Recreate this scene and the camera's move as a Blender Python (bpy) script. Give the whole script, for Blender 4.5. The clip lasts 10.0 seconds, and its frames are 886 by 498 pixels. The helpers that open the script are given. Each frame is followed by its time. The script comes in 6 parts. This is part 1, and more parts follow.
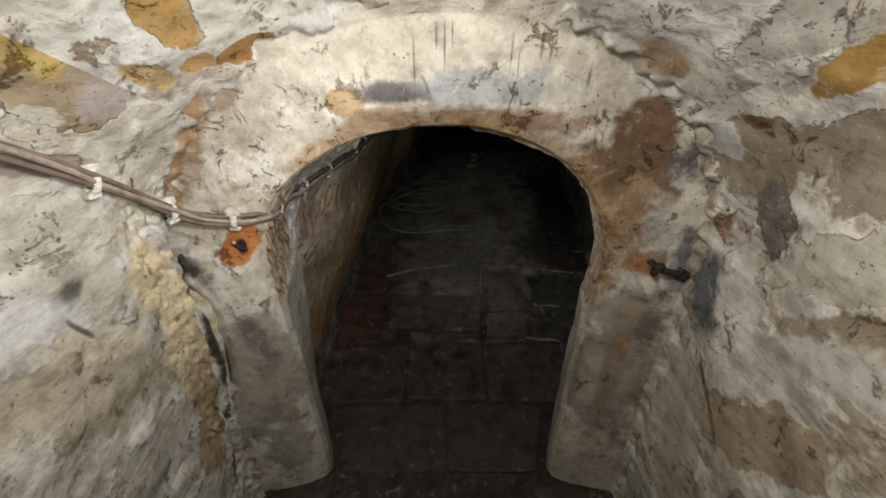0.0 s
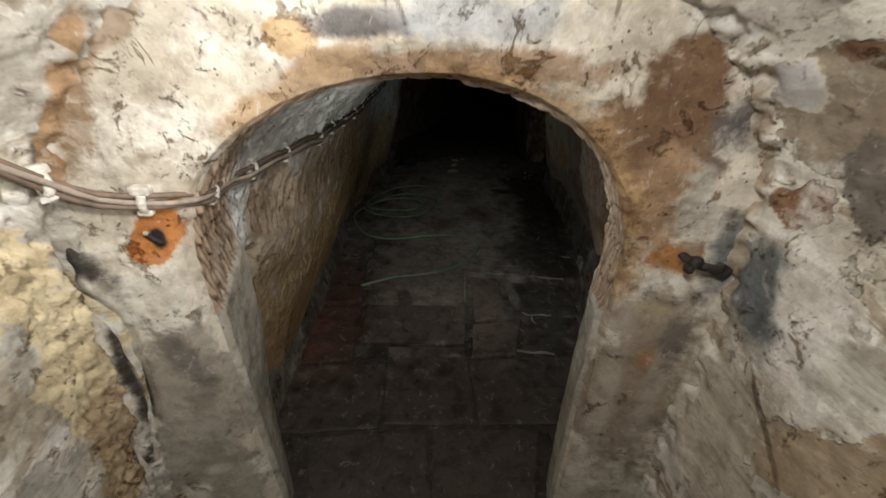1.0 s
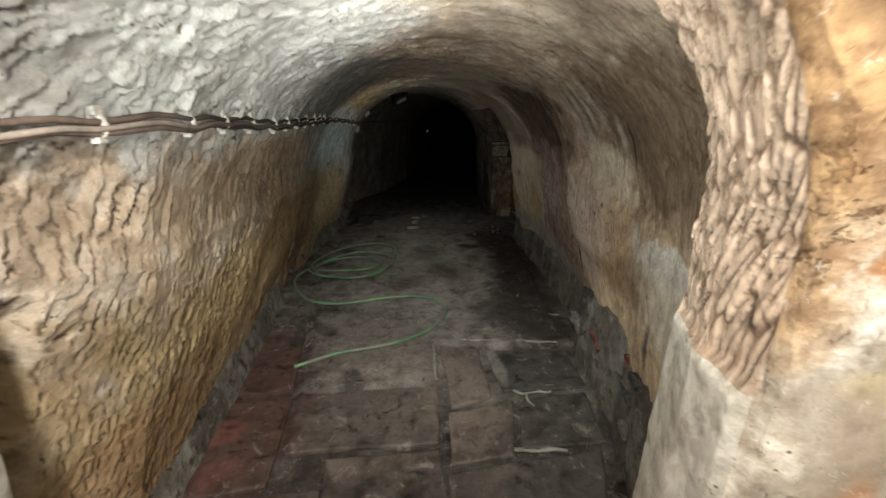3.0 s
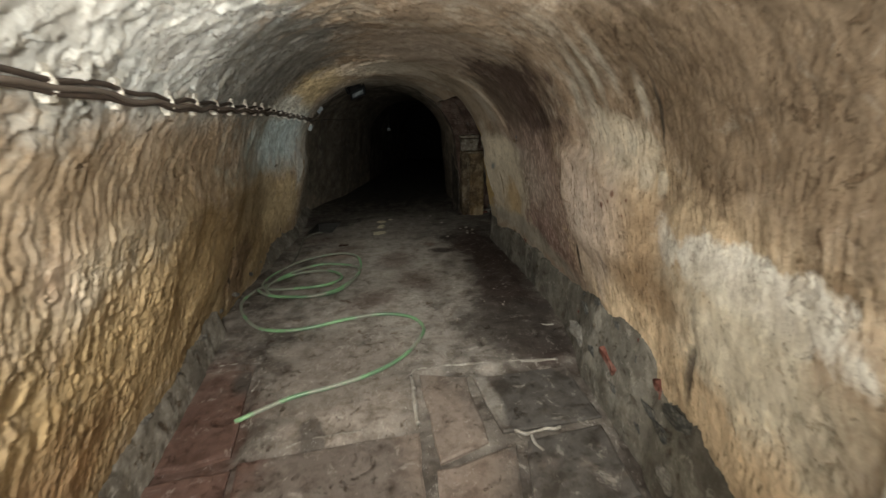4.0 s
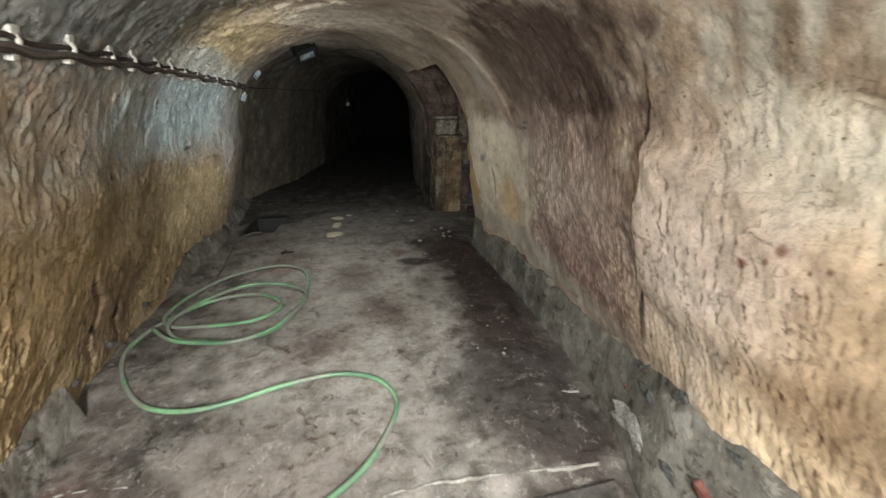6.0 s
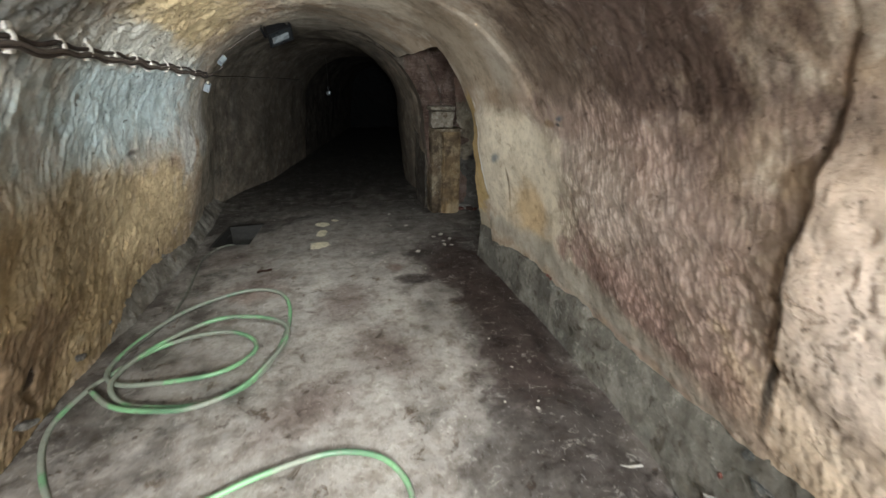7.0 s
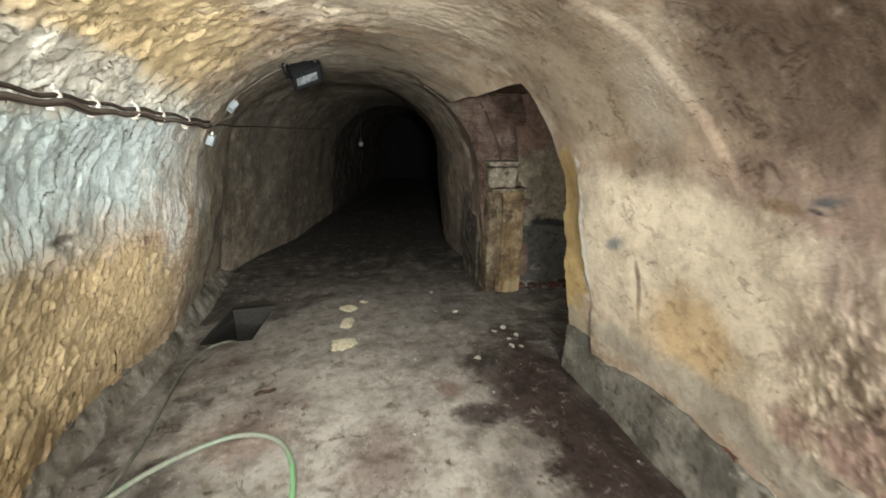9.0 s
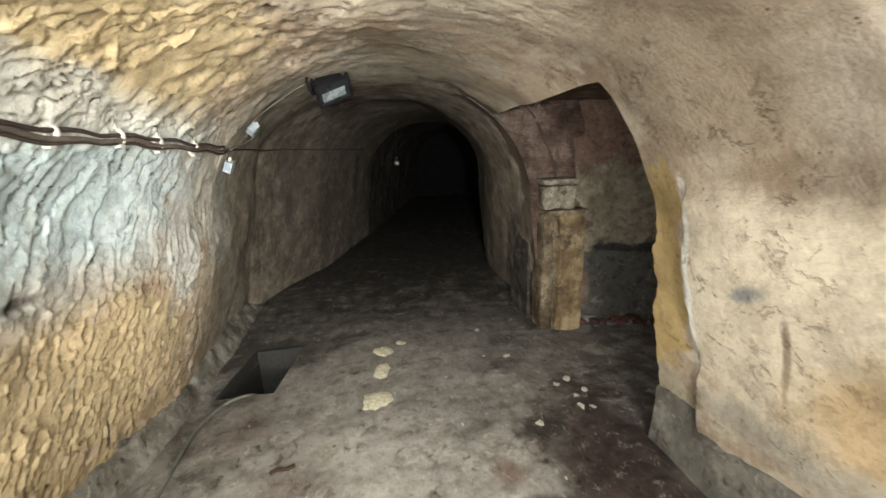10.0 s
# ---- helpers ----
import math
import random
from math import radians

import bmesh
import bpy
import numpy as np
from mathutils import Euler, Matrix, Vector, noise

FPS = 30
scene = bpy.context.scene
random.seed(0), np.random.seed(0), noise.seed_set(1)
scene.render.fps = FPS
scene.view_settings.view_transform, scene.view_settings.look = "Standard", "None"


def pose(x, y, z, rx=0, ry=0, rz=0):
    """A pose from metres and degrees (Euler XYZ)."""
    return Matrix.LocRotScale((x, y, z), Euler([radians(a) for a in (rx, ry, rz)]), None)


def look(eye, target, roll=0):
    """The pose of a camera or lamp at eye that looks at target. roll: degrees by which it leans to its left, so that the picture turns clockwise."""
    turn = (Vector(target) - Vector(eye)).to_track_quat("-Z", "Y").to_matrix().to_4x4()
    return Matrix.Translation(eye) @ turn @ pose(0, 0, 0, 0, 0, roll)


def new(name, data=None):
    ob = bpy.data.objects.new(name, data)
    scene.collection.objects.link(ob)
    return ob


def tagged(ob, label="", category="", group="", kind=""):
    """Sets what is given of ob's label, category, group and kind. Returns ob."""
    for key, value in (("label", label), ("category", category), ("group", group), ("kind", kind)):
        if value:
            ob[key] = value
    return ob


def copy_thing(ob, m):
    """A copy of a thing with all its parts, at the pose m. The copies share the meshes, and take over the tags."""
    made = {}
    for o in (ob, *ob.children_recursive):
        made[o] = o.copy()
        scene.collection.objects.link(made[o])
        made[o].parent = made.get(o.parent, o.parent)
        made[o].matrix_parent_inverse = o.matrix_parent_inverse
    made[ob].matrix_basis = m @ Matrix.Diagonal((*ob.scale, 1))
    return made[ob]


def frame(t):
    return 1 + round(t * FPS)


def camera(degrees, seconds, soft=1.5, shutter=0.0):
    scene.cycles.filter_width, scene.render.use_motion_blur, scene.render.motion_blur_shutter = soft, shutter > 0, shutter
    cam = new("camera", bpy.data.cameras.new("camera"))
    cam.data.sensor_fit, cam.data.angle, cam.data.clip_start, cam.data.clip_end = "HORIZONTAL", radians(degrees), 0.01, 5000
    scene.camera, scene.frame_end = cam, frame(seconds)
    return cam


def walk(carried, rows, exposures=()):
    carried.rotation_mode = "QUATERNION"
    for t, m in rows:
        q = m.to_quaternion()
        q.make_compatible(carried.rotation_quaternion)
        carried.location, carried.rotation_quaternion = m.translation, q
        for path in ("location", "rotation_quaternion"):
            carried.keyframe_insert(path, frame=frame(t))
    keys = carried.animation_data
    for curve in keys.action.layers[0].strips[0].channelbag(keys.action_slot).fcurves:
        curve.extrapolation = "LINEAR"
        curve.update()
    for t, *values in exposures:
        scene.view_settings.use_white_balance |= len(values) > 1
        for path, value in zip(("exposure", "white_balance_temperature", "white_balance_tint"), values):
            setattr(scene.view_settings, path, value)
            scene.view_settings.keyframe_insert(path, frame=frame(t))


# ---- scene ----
cam = camera(94.6, 10.0, soft=1.5, shutter=0.4)
METRES, EYE, TILT, LEAN, TURN = 5.2, 2.42, -30.0, 0.0, 0.0
ROWS = [
    (0.0, 0.0, 0.0, 0.0, 0.0, 0.0, 0.0),
    (0.5, 0.0005, 0.0301, -0.0053, -0.79, 2.05, -0.1),
    (1.0, -0.0014, 0.0689, -0.0122, -2.82, 1.71, 0.45),
    (1.5, 0.0025, 0.1067, -0.0211, -2.79, 3.17, 0.27),
    (2.0, 0.0096, 0.1477, -0.0259, -3.98, 4.2, 1.17),
    (2.5, 0.0107, 0.1909, -0.0264, -5.64, 10.59, 2.46),
    (4.0, 0.0248, 0.3351, 0.0078, -11.04, 11.26, 8.02),
    (4.5, 0.0352, 0.3997, 0.0335, -12.08, 8.91, 10.01),
    (5.0, 0.0434, 0.4422, 0.0564, -14.76, 7.79, 8.16),
    (5.5, 0.0483, 0.4776, 0.0802, -15.93, 8.29, 7.9),
    (7.0, 0.0572, 0.6209, 0.1681, -18.73, 5.69, 9.65),
    (7.5, 0.0696, 0.679, 0.1999, -19.08, 6.71, 10.8),
    (8.0, 0.0729, 0.7242, 0.2269, -18.74, 6.83, 9.61),
    (8.5, 0.0731, 0.7647, 0.252, -17.24, 9.76, 8.56),
    (9.0, 0.0736, 0.8163, 0.2786, -15.73, 12.41, 8.27),
    (9.5, 0.0752, 0.8587, 0.3043, -13.2, 13.94, 8.15),
    (10.0, 0.0889, 0.9001, 0.3282, -10.43, 15.18, 7.88),
]
EXPOSURES = [  # seconds, stops, kelvin, tint
    (0.0, 0.95, 6500, 10), (0.5, 1.13, 6500, 10), (1.5, 1.73, 6500, 10), (2.5, 2.6, 6350, 10), (3.8, 4.25, 6800, 10), (4.5, 4.22, 6850, 10), (5.5, 5.0, 6400, 10),
    (7.0, 5.86, 6100, 10), (7.5, 6.05, 6150, 10), (8.0, 6.05, 6150, 10), (8.5, 6.38, 6150, 10), (9.0, 6.6, 6600, 10), (9.5, 6.8, 6600, 10), (10.0, 6.78, 6600, 10)]
walk(cam, [(t, pose(0, 0, EYE, TILT, LEAN, TURN) @ pose(METRES * x, METRES * y, METRES * z, 90 + pitch, roll, yaw))
           for t, x, y, z, yaw, pitch, roll in ROWS], EXPOSURES)

# ---- light: no daylight underground; added unseen spot lamps stand in for a carried torch ----
world = bpy.data.worlds.new("underground")
world.use_nodes = True
world.node_tree.nodes["Background"].inputs[0].default_value = (0.02, 0.02, 0.022, 1)
world.node_tree.nodes["Background"].inputs[1].default_value = 0.0
scene.world = world

# invisible lamps spread along the walk; none has a fixture
TORCH_STAND_INS = [  # eye, target, watts, cone
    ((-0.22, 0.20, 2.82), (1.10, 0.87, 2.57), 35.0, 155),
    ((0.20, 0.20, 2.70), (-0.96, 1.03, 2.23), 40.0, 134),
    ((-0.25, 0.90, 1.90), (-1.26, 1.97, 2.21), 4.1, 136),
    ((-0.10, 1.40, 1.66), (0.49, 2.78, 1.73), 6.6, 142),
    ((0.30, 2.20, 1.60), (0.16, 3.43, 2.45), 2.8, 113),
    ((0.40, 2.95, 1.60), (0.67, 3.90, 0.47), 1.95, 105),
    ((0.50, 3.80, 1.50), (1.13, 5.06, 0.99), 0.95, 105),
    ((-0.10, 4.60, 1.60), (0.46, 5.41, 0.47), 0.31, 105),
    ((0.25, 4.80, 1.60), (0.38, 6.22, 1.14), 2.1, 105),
    # two extra lamps, added to brighten the far left wall and right plaster
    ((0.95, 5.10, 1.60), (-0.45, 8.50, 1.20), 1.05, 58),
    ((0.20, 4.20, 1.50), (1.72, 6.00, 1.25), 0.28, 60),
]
for eye, target, watts, cone in TORCH_STAND_INS:
    lamp = bpy.data.lights.new("torch_stand_in", "SPOT")
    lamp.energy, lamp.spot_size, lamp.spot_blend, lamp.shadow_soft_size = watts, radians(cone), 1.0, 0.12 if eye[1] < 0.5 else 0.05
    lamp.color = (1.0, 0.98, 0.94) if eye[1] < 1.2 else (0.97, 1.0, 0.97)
    new("torch_stand_in", lamp).matrix_world = look(eye, target)


# ---- noise and mesh helpers ----
def lattice(ix, iy, iz, seed):
    h = (ix * 374761393 + iy * 668265263 + iz * 2147483647 + seed * 974634777) & 0xFFFFFFFF
    h = ((h ^ (h >> 13)) * 1274126177) & 0xFFFFFFFF
    return ((h ^ (h >> 16)) & 0xFFFF) / 32767.5 - 1.0


def vnoise(p, seed=0):
    """Value noise, -1 to 1, at an array of points."""
    f = np.floor(p)
    i = f.astype(np.int64)
    w = p - f
    w = w * w * (3 - 2 * w)
    out = 0
    for dx in (0, 1):
        for dy in (0, 1):
            for dz in (0, 1):
                k = (w[:, 0] if dx else 1 - w[:, 0]) * (w[:, 1] if dy else 1 - w[:, 1]) * (w[:, 2] if dz else 1 - w[:, 2])
                out = out + k * lattice(i[:, 0] + dx, i[:, 1] + dy, i[:, 2] + dz, seed)
    return out


def fbm(p, octaves=4, seed=0):
    out, a = 0, 1.0
    for k in range(octaves):
        out = out + a * vnoise(p * 2.03 ** k + 7.3 * k, seed + k)
        a *= 0.5
    return out


def mesh_object(name, verts, faces, material, smooth=True):
    me = bpy.data.meshes.new(name)
    me.from_pydata(verts.tolist() if hasattr(verts, "tolist") else verts, [], faces)
    me.materials.append(material)
    if smooth:
        me.polygons.foreach_set("use_smooth", [True] * len(me.polygons))
    me.update()
    return new(name, me)


def grid_faces(nu, nv, flip=False):
    a = (np.arange(nu - 1)[:, None] * nv + np.arange(nv - 1)[None, :]).ravel()
    quads = np.stack([a, a + 1, a + nv + 1, a + nv], 1)
    return (quads[:, ::-1] if flip else quads).tolist()


def thick(ob, metres, offset=-1):
    m = ob.modifiers.new("thickness", "SOLIDIFY")
    m.thickness, m.offset, m.use_even_offset, m.use_rim = metres, offset, False, False
    return ob


def part(name, bm, material, parent=None, label="", smooth=False):
    me = bpy.data.meshes.new(name)
    bm.to_mesh(me)
    bm.free()
    me.materials.append(material)
    if smooth:
        me.polygons.foreach_set("use_smooth", [True] * len(me.polygons))
    ob = new(name, me)
    ob.parent = parent
    return tagged(ob, label)


# ---- materials ----
class Net:
    """Node-building shorthand for one material."""

    def __init__(self, name):
        self.mat = bpy.data.materials.new(name)
        self.mat.use_nodes = True
        self.tree = self.mat.node_tree
        self.bsdf = self.tree.nodes["Principled BSDF"]
        self.pos = self.tree.nodes.new("ShaderNodeTexCoord").outputs["Object"]
        self.flat = 0.0
        self.dull = 0.22

    def put(self, socket, value):
        if hasattr(value, "node"):
            self.tree.links.new(value, socket)
        elif isinstance(value, tuple) and len(value) == 3 and socket.type == "RGBA":
            socket.default_value = (*value, 1)
        else:
            socket.default_value = value

    def scaled(self, scale, turn=(0, 0, 0)):
        n = self.tree.nodes.new("ShaderNodeMapping")
        self.put(n.inputs[0], self.pos)
        n.inputs["Rotation"].default_value = [radians(a) for a in turn]
        n.inputs["Scale"].default_value = scale
        return n.outputs[0]

    def noise(self, scale, detail=6, rough=0.6, at=None, distort=0.0):
        n = self.tree.nodes.new("ShaderNodeTexNoise")
        self.put(n.inputs["Vector"], at or self.pos)
        n.inputs["Scale"].default_value, n.inputs["Detail"].default_value = scale, detail
        n.inputs["Roughness"].default_value, n.inputs["Distortion"].default_value = rough, distort
        return n.outputs["Fac"]

    def cells(self, scale, at=None, feature="F1", out="Distance"):
        n = self.tree.nodes.new("ShaderNodeTexVoronoi")
        n.feature = feature
        self.put(n.inputs["Vector"], at or self.pos)
        n.inputs["Scale"].default_value = scale
        return n.outputs[out]

    def math(self, op, a, b=0.5, c=None):
        n = self.tree.nodes.new("ShaderNodeMath")
        n.operation = op
        self.put(n.inputs[0], a)
        self.put(n.inputs[1], b)
        if c is not None:
            self.put(n.inputs[2], c)
        return n.outputs[0]

    def vmath(self, op, a, b=(0, 0, 0)):
        n = self.tree.nodes.new("ShaderNodeVectorMath")
        n.operation = op
        self.put(n.inputs[0], a)
        self.put(n.inputs[1], b)
        return n.outputs["Value"] if op in ("LENGTH", "DOT_PRODUCT", "DISTANCE") else n.outputs[0]

    def ramp(self, v, lo, hi, a=0.0, b=1.0):
        n = self.tree.nodes.new("ShaderNodeMapRange")
        n.interpolation_type = "SMOOTHSTEP"
        self.put(n.inputs[0], v)
        for k, x in enumerate((lo, hi, a, b)):
            n.inputs[k + 1].default_value = x
        return n.outputs[0]

    def mix(self, f, a, b, blend="MIX"):
        n = self.tree.nodes.new("ShaderNodeMix")
        n.data_type, n.blend_type = "RGBA", blend
        self.put(n.inputs[0], f)
        self.put(n.inputs[6], a)
        self.put(n.inputs[7], b)
        return n.outputs[2]

    def axis(self, which):
        n = self.tree.nodes.new("ShaderNodeSeparateXYZ")
        self.put(n.inputs[0], self.pos)
        return n.outputs[which]

    def attribute(self, name):
        n = self.tree.nodes.new("ShaderNodeAttribute")
        n.attribute_name = name
        return n.outputs["Fac"]

    def bump(self, height, metres, strength=1.0, base=None):
        n = self.tree.nodes.new("ShaderNodeBump")
        n.inputs["Strength"].default_value, n.inputs["Distance"].default_value = strength, metres
        self.put(n.inputs["Height"], height)
        if base is not None:
            self.put(n.inputs["Normal"], base)
        return n.outputs[0]

    def patch(self, colour, spots, ragged=0.9, scale=5.0):
        """Stains, old coats and painted shade: (centre, radii, colour, edge softness, strength, turn about x y z,
        evened-out share).
        """
        n = self.tree.nodes.new("ShaderNodeTexNoise")
        n.inputs["Scale"].default_value, n.inputs["Detail"].default_value, n.inputs["Roughness"].default_value = scale, 7, 0.62
        self.put(n.inputs["Vector"], self.pos)
        wobble = self.math("MULTIPLY", self.math("SUBTRACT", n.outputs["Fac"], 0.5), 2.0 * ragged)
        for centre, radii, tint, soft, strength, turn, flat, rim in spots:
            m = self.tree.nodes.new("ShaderNodeMapping")
            m.vector_type = "TEXTURE"
            self.put(m.inputs[0], self.pos)
            m.inputs["Location"].default_value = centre
            m.inputs["Rotation"].default_value = [radians(a) for a in turn]
            m.inputs["Scale"].default_value = radii
            d = self.math("ADD", self.vmath("LENGTH", m.outputs[0]), wobble)
            mask = self.ramp(d, 1.0 - soft, 1.0 + soft, strength, 0.0)
            colour = self.mix(mask, colour, grey(tint, self.dull))
            if rim:
                edge = self.math("ABSOLUTE", self.math("SUBTRACT", d, 1.0 + soft))
                colour = self.mix(self.ramp(edge, 0.0, 0.16, rim, 0.0), colour, (0.74, 0.69, 0.59))
            if flat:
                self.flat = self.math("MAXIMUM", self.flat, self.math("MULTIPLY", mask, flat))
        return colour

    def finish(self, colour, rough, normal=None, metal=0.0, spec=0.3):
        self.put(self.bsdf.inputs["Base Color"], colour)
        self.put(self.bsdf.inputs["Roughness"], rough)
        self.put(self.bsdf.inputs["Metallic"], metal)
        self.put(self.bsdf.inputs["Specular IOR Level"], spec)
        if normal is not None:
            self.put(self.bsdf.inputs["Normal"], normal)
        return self.mat


def plain(name, colour, rough=0.6, metal=0.0, vary=0.25, scale=30.0, relief=0.0006):
    n = Net(name)
    g = n.noise(scale, 5)
    c = n.mix(n.ramp(g, 0.3, 0.7), tuple(x * (1 - vary) for x in colour), tuple(x * (1 + vary) for x in colour))
    return n.finish(c, n.ramp(g, 0.2, 0.8, rough - 0.1, min(1, rough + 0.12)), n.bump(n.noise(scale * 3, 4), relief), metal)


STAINS_AND_SHADE = {}


# adds a patch of colour: a real stain, or shade painted on the surface
def stain_or_shade(surface, centre, radii, colour, soft=0.25, strength=1.0, turn=(0, 0, 0), flat=0.0, rim=0.0):
    STAINS_AND_SHADE.setdefault(surface, []).append((centre, radii, colour, soft, strength, turn, flat, rim))


def grey(colour, share=0.22):
    """A colour drawn towards its own grey."""
    l = 0.3 * colour[0] + 0.6 * colour[1] + 0.1 * colour[2]
    return tuple(x + (l - x) * share for x in colour)


def rock(name, dark, mid, light, chisel=(30, 30, 7), chisel_turn=(0, 0, 0), depth=0.012, ragged=0.9, scale=5.0, gloss=0.0, blotch=0.45, flake=0.4,
         streaks=None, surfaces=(), pieces=False, mottle=1.0, hewn=False, dull=0.22, coat=None, arris=None, specks=0.0):
    """Hewn or plastered stone: blotches, stains and painted shade, flaking, streaks, pick strokes, grain and pits."""
    n = Net(name)
    n.dull = dull
    big = n.noise(1.7, 7, 0.62)
    fine = n.noise(24, 6, 0.66)
    grit = n.noise(110, 4, 0.7)
    strokes = None if hewn else n.noise(1.0, 3, 0.55, n.scaled(chisel, chisel_turn), 0.4)
    c = n.mix(n.ramp(big, 0.34, 0.60), grey(dark), grey(mid))
    c = n.mix(n.ramp(n.noise(4.5, 8, 0.7), 0.46, 0.62), c, grey(light))
    if pieces:
        each = n.tree.nodes.new("ShaderNodeObjectInfo").outputs["Random"]
        c = n.mix(n.ramp(each, 0.25, 0.75, 0.0, 0.65), c, grey(pieces[0]))
        c = n.mix(n.ramp(n.math("FRACT", n.math("MULTIPLY", each, 7.3)), 0.5, 0.9, 0.0, 0.6), c, grey(pieces[1]))
    spots = [x for s in (surfaces or (name,)) for x in STAINS_AND_SHADE.get(s, [])]
    if coat:
        # limewash peeled off in flat patches with pale broken rims
        peel = n.noise(1.0, 9, 0.62, n.scaled(coat[1], coat[2]), 0.5)
        c = n.mix(n.ramp(peel, coat[3] - 0.012, coat[3] + 0.012, 0.85, 0.0), c, n.mix(n.ramp(fine, 0.35, 0.65), coat[0], tuple(1.35 * x for x in coat[0])))
        rim = n.math("ABSOLUTE", n.math("SUBTRACT", peel, coat[3] + 0.02))
        c = n.mix(n.ramp(rim, 0.0, 0.016, 0.75, 0.0), c, (0.74, 0.70, 0.61))
    c = n.patch(c, spots, ragged, scale)
    if arris:
        soak = n.math("ADD", n.attribute("arris"), n.math("MULTIPLY", n.math("SUBTRACT", n.noise(7, 8, 0.7), 0.5), 1.1))
        c = n.mix(n.ramp(soak, 0.35, 0.95, 0.0, 0.9), c, n.mix(n.ramp(fine, 0.35, 0.65), arris[0], arris[1]))
    if streaks:
        run = n.noise(1.0, 6, 0.7, n.scaled(streaks[0], streaks[1]), 0.3)
        c = n.mix(n.ramp(run, 0.40, 0.56, 0.55, 0.0), c, n.mix(1.0, c, (0.55, 0.50, 0.44), "MULTIPLY"))
        c = n.mix(n.ramp(run, 0.54, 0.66, 0.0, 0.45), c, n.mix(1.0, c, (1.30, 1.30, 1.28), "MULTIPLY"))
    c = n.mix(n.ramp(n.noise(7, 9, 0.74), 0.38, 0.56, blotch, 0.0), c, n.mix(1.0, c, (0.50, 0.46, 0.42), "MULTIPLY"))
    c = n.mix(n.ramp(n.noise(13, 9, 0.75), 0.54, 0.68, 0.0, blotch), c, n.mix(1.0, c, (1.35, 1.33, 1.30), "MULTIPLY"))
    scab = n.noise(10, 10, 0.80, None, 0.6)
    lost = n.math("MULTIPLY", n.ramp(scab, 0.405, 0.430, 1.0, 0.0), n.ramp(n.noise(3.1, 3), 0.42, 0.58, 0.0, flake))
    c = n.mix(lost, c, n.mix(1.0, c, (0.46, 0.36, 0.27), "MULTIPLY"))
    c = n.mix(n.ramp(scab, 0.575, 0.60, 0.0, 0.5 * flake), c, n.mix(0.55, c, (0.66, 0.63, 0.56)))
    c = n.mix(n.ramp(fine, 0.34, 0.52, 0.5 * mottle, 0.0), c, n.mix(1.0, c, (0.50, 0.46, 0.40), "MULTIPLY"))
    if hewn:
        # shade in gouge edges and light on crests, put into the colour
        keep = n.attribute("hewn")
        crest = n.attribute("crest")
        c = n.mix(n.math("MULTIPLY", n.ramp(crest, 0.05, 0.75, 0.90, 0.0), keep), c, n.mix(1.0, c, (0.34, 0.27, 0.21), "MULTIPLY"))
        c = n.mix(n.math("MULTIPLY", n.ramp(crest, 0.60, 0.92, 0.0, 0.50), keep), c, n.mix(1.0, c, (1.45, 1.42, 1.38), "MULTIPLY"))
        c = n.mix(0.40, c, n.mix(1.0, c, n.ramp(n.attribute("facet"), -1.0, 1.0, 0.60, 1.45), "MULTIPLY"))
    else:
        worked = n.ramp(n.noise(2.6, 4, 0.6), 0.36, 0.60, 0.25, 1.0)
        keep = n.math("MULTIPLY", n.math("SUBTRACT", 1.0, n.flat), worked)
        # shade of the stroke hollows painted on as a darker tone
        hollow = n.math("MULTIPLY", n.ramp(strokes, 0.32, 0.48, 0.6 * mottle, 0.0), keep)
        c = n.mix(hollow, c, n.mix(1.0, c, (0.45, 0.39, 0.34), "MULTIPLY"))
    if specks:
        speck = n.noise(42, 9, 0.80, None, 0.8)
        c = n.mix(n.ramp(speck, 0.36, 0.41, specks, 0.0), c, n.mix(1.0, c, (0.36, 0.30, 0.25), "MULTIPLY"))
        c = n.mix(n.ramp(speck, 0.60, 0.65, 0.0, 0.8 * specks), c, n.mix(0.6, c, (0.82, 0.80, 0.75)))
    # pits are dented, and their dark is put into the colour
    pits = n.ramp(n.cells(34), 0.05, 0.16, 1.0, 0.0)
    pits = n.math("MULTIPLY", pits, n.ramp(n.noise(6, 4), 0.52, 0.62, 0.0, 0.8))
    c = n.mix(pits, c, n.mix(1.0, c, (0.25, 0.21, 0.18), "MULTIPLY"))
    b = None if hewn else n.bump(n.math("MULTIPLY", strokes, keep), depth * 2.0)
    b = n.bump(n.math("MULTIPLY", fine, n.math("MULTIPLY_ADD", keep, 0.7, 0.3)), 0.007, 1.0, b)
    if hewn:
        b = n.bump(n.noise(58, 5, 0.7), 0.0045, 1.0, b)
    b = n.bump(n.math("ADD", lost, pits), -0.004, 1.0, b)
    b = n.bump(grit, 0.0018, 1.0, b)
    return n.finish(c, n.ramp(fine, 0.2, 0.8, 0.70 - gloss, 1.0 - gloss), b, 0.0, 0.14 + gloss)


# broad tints of the rock along the gallery
for S in ("hewn_base",):
    stain_or_shade(S, (-0.90, 4.6, 0.55), (0.62, 3.6, 0.72), (0.38, 0.275, 0.135), 0.35, 1.0)
    stain_or_shade(S, (1.85, 4.6, 1.05), (0.60, 1.35, 0.85), (0.35, 0.25, 0.20), 0.35, 1.0)
    stain_or_shade(S, (1.40, 2.7, 0.75), (0.45, 1.0, 0.80), (0.60, 0.46, 0.29), 0.3, 1.0)
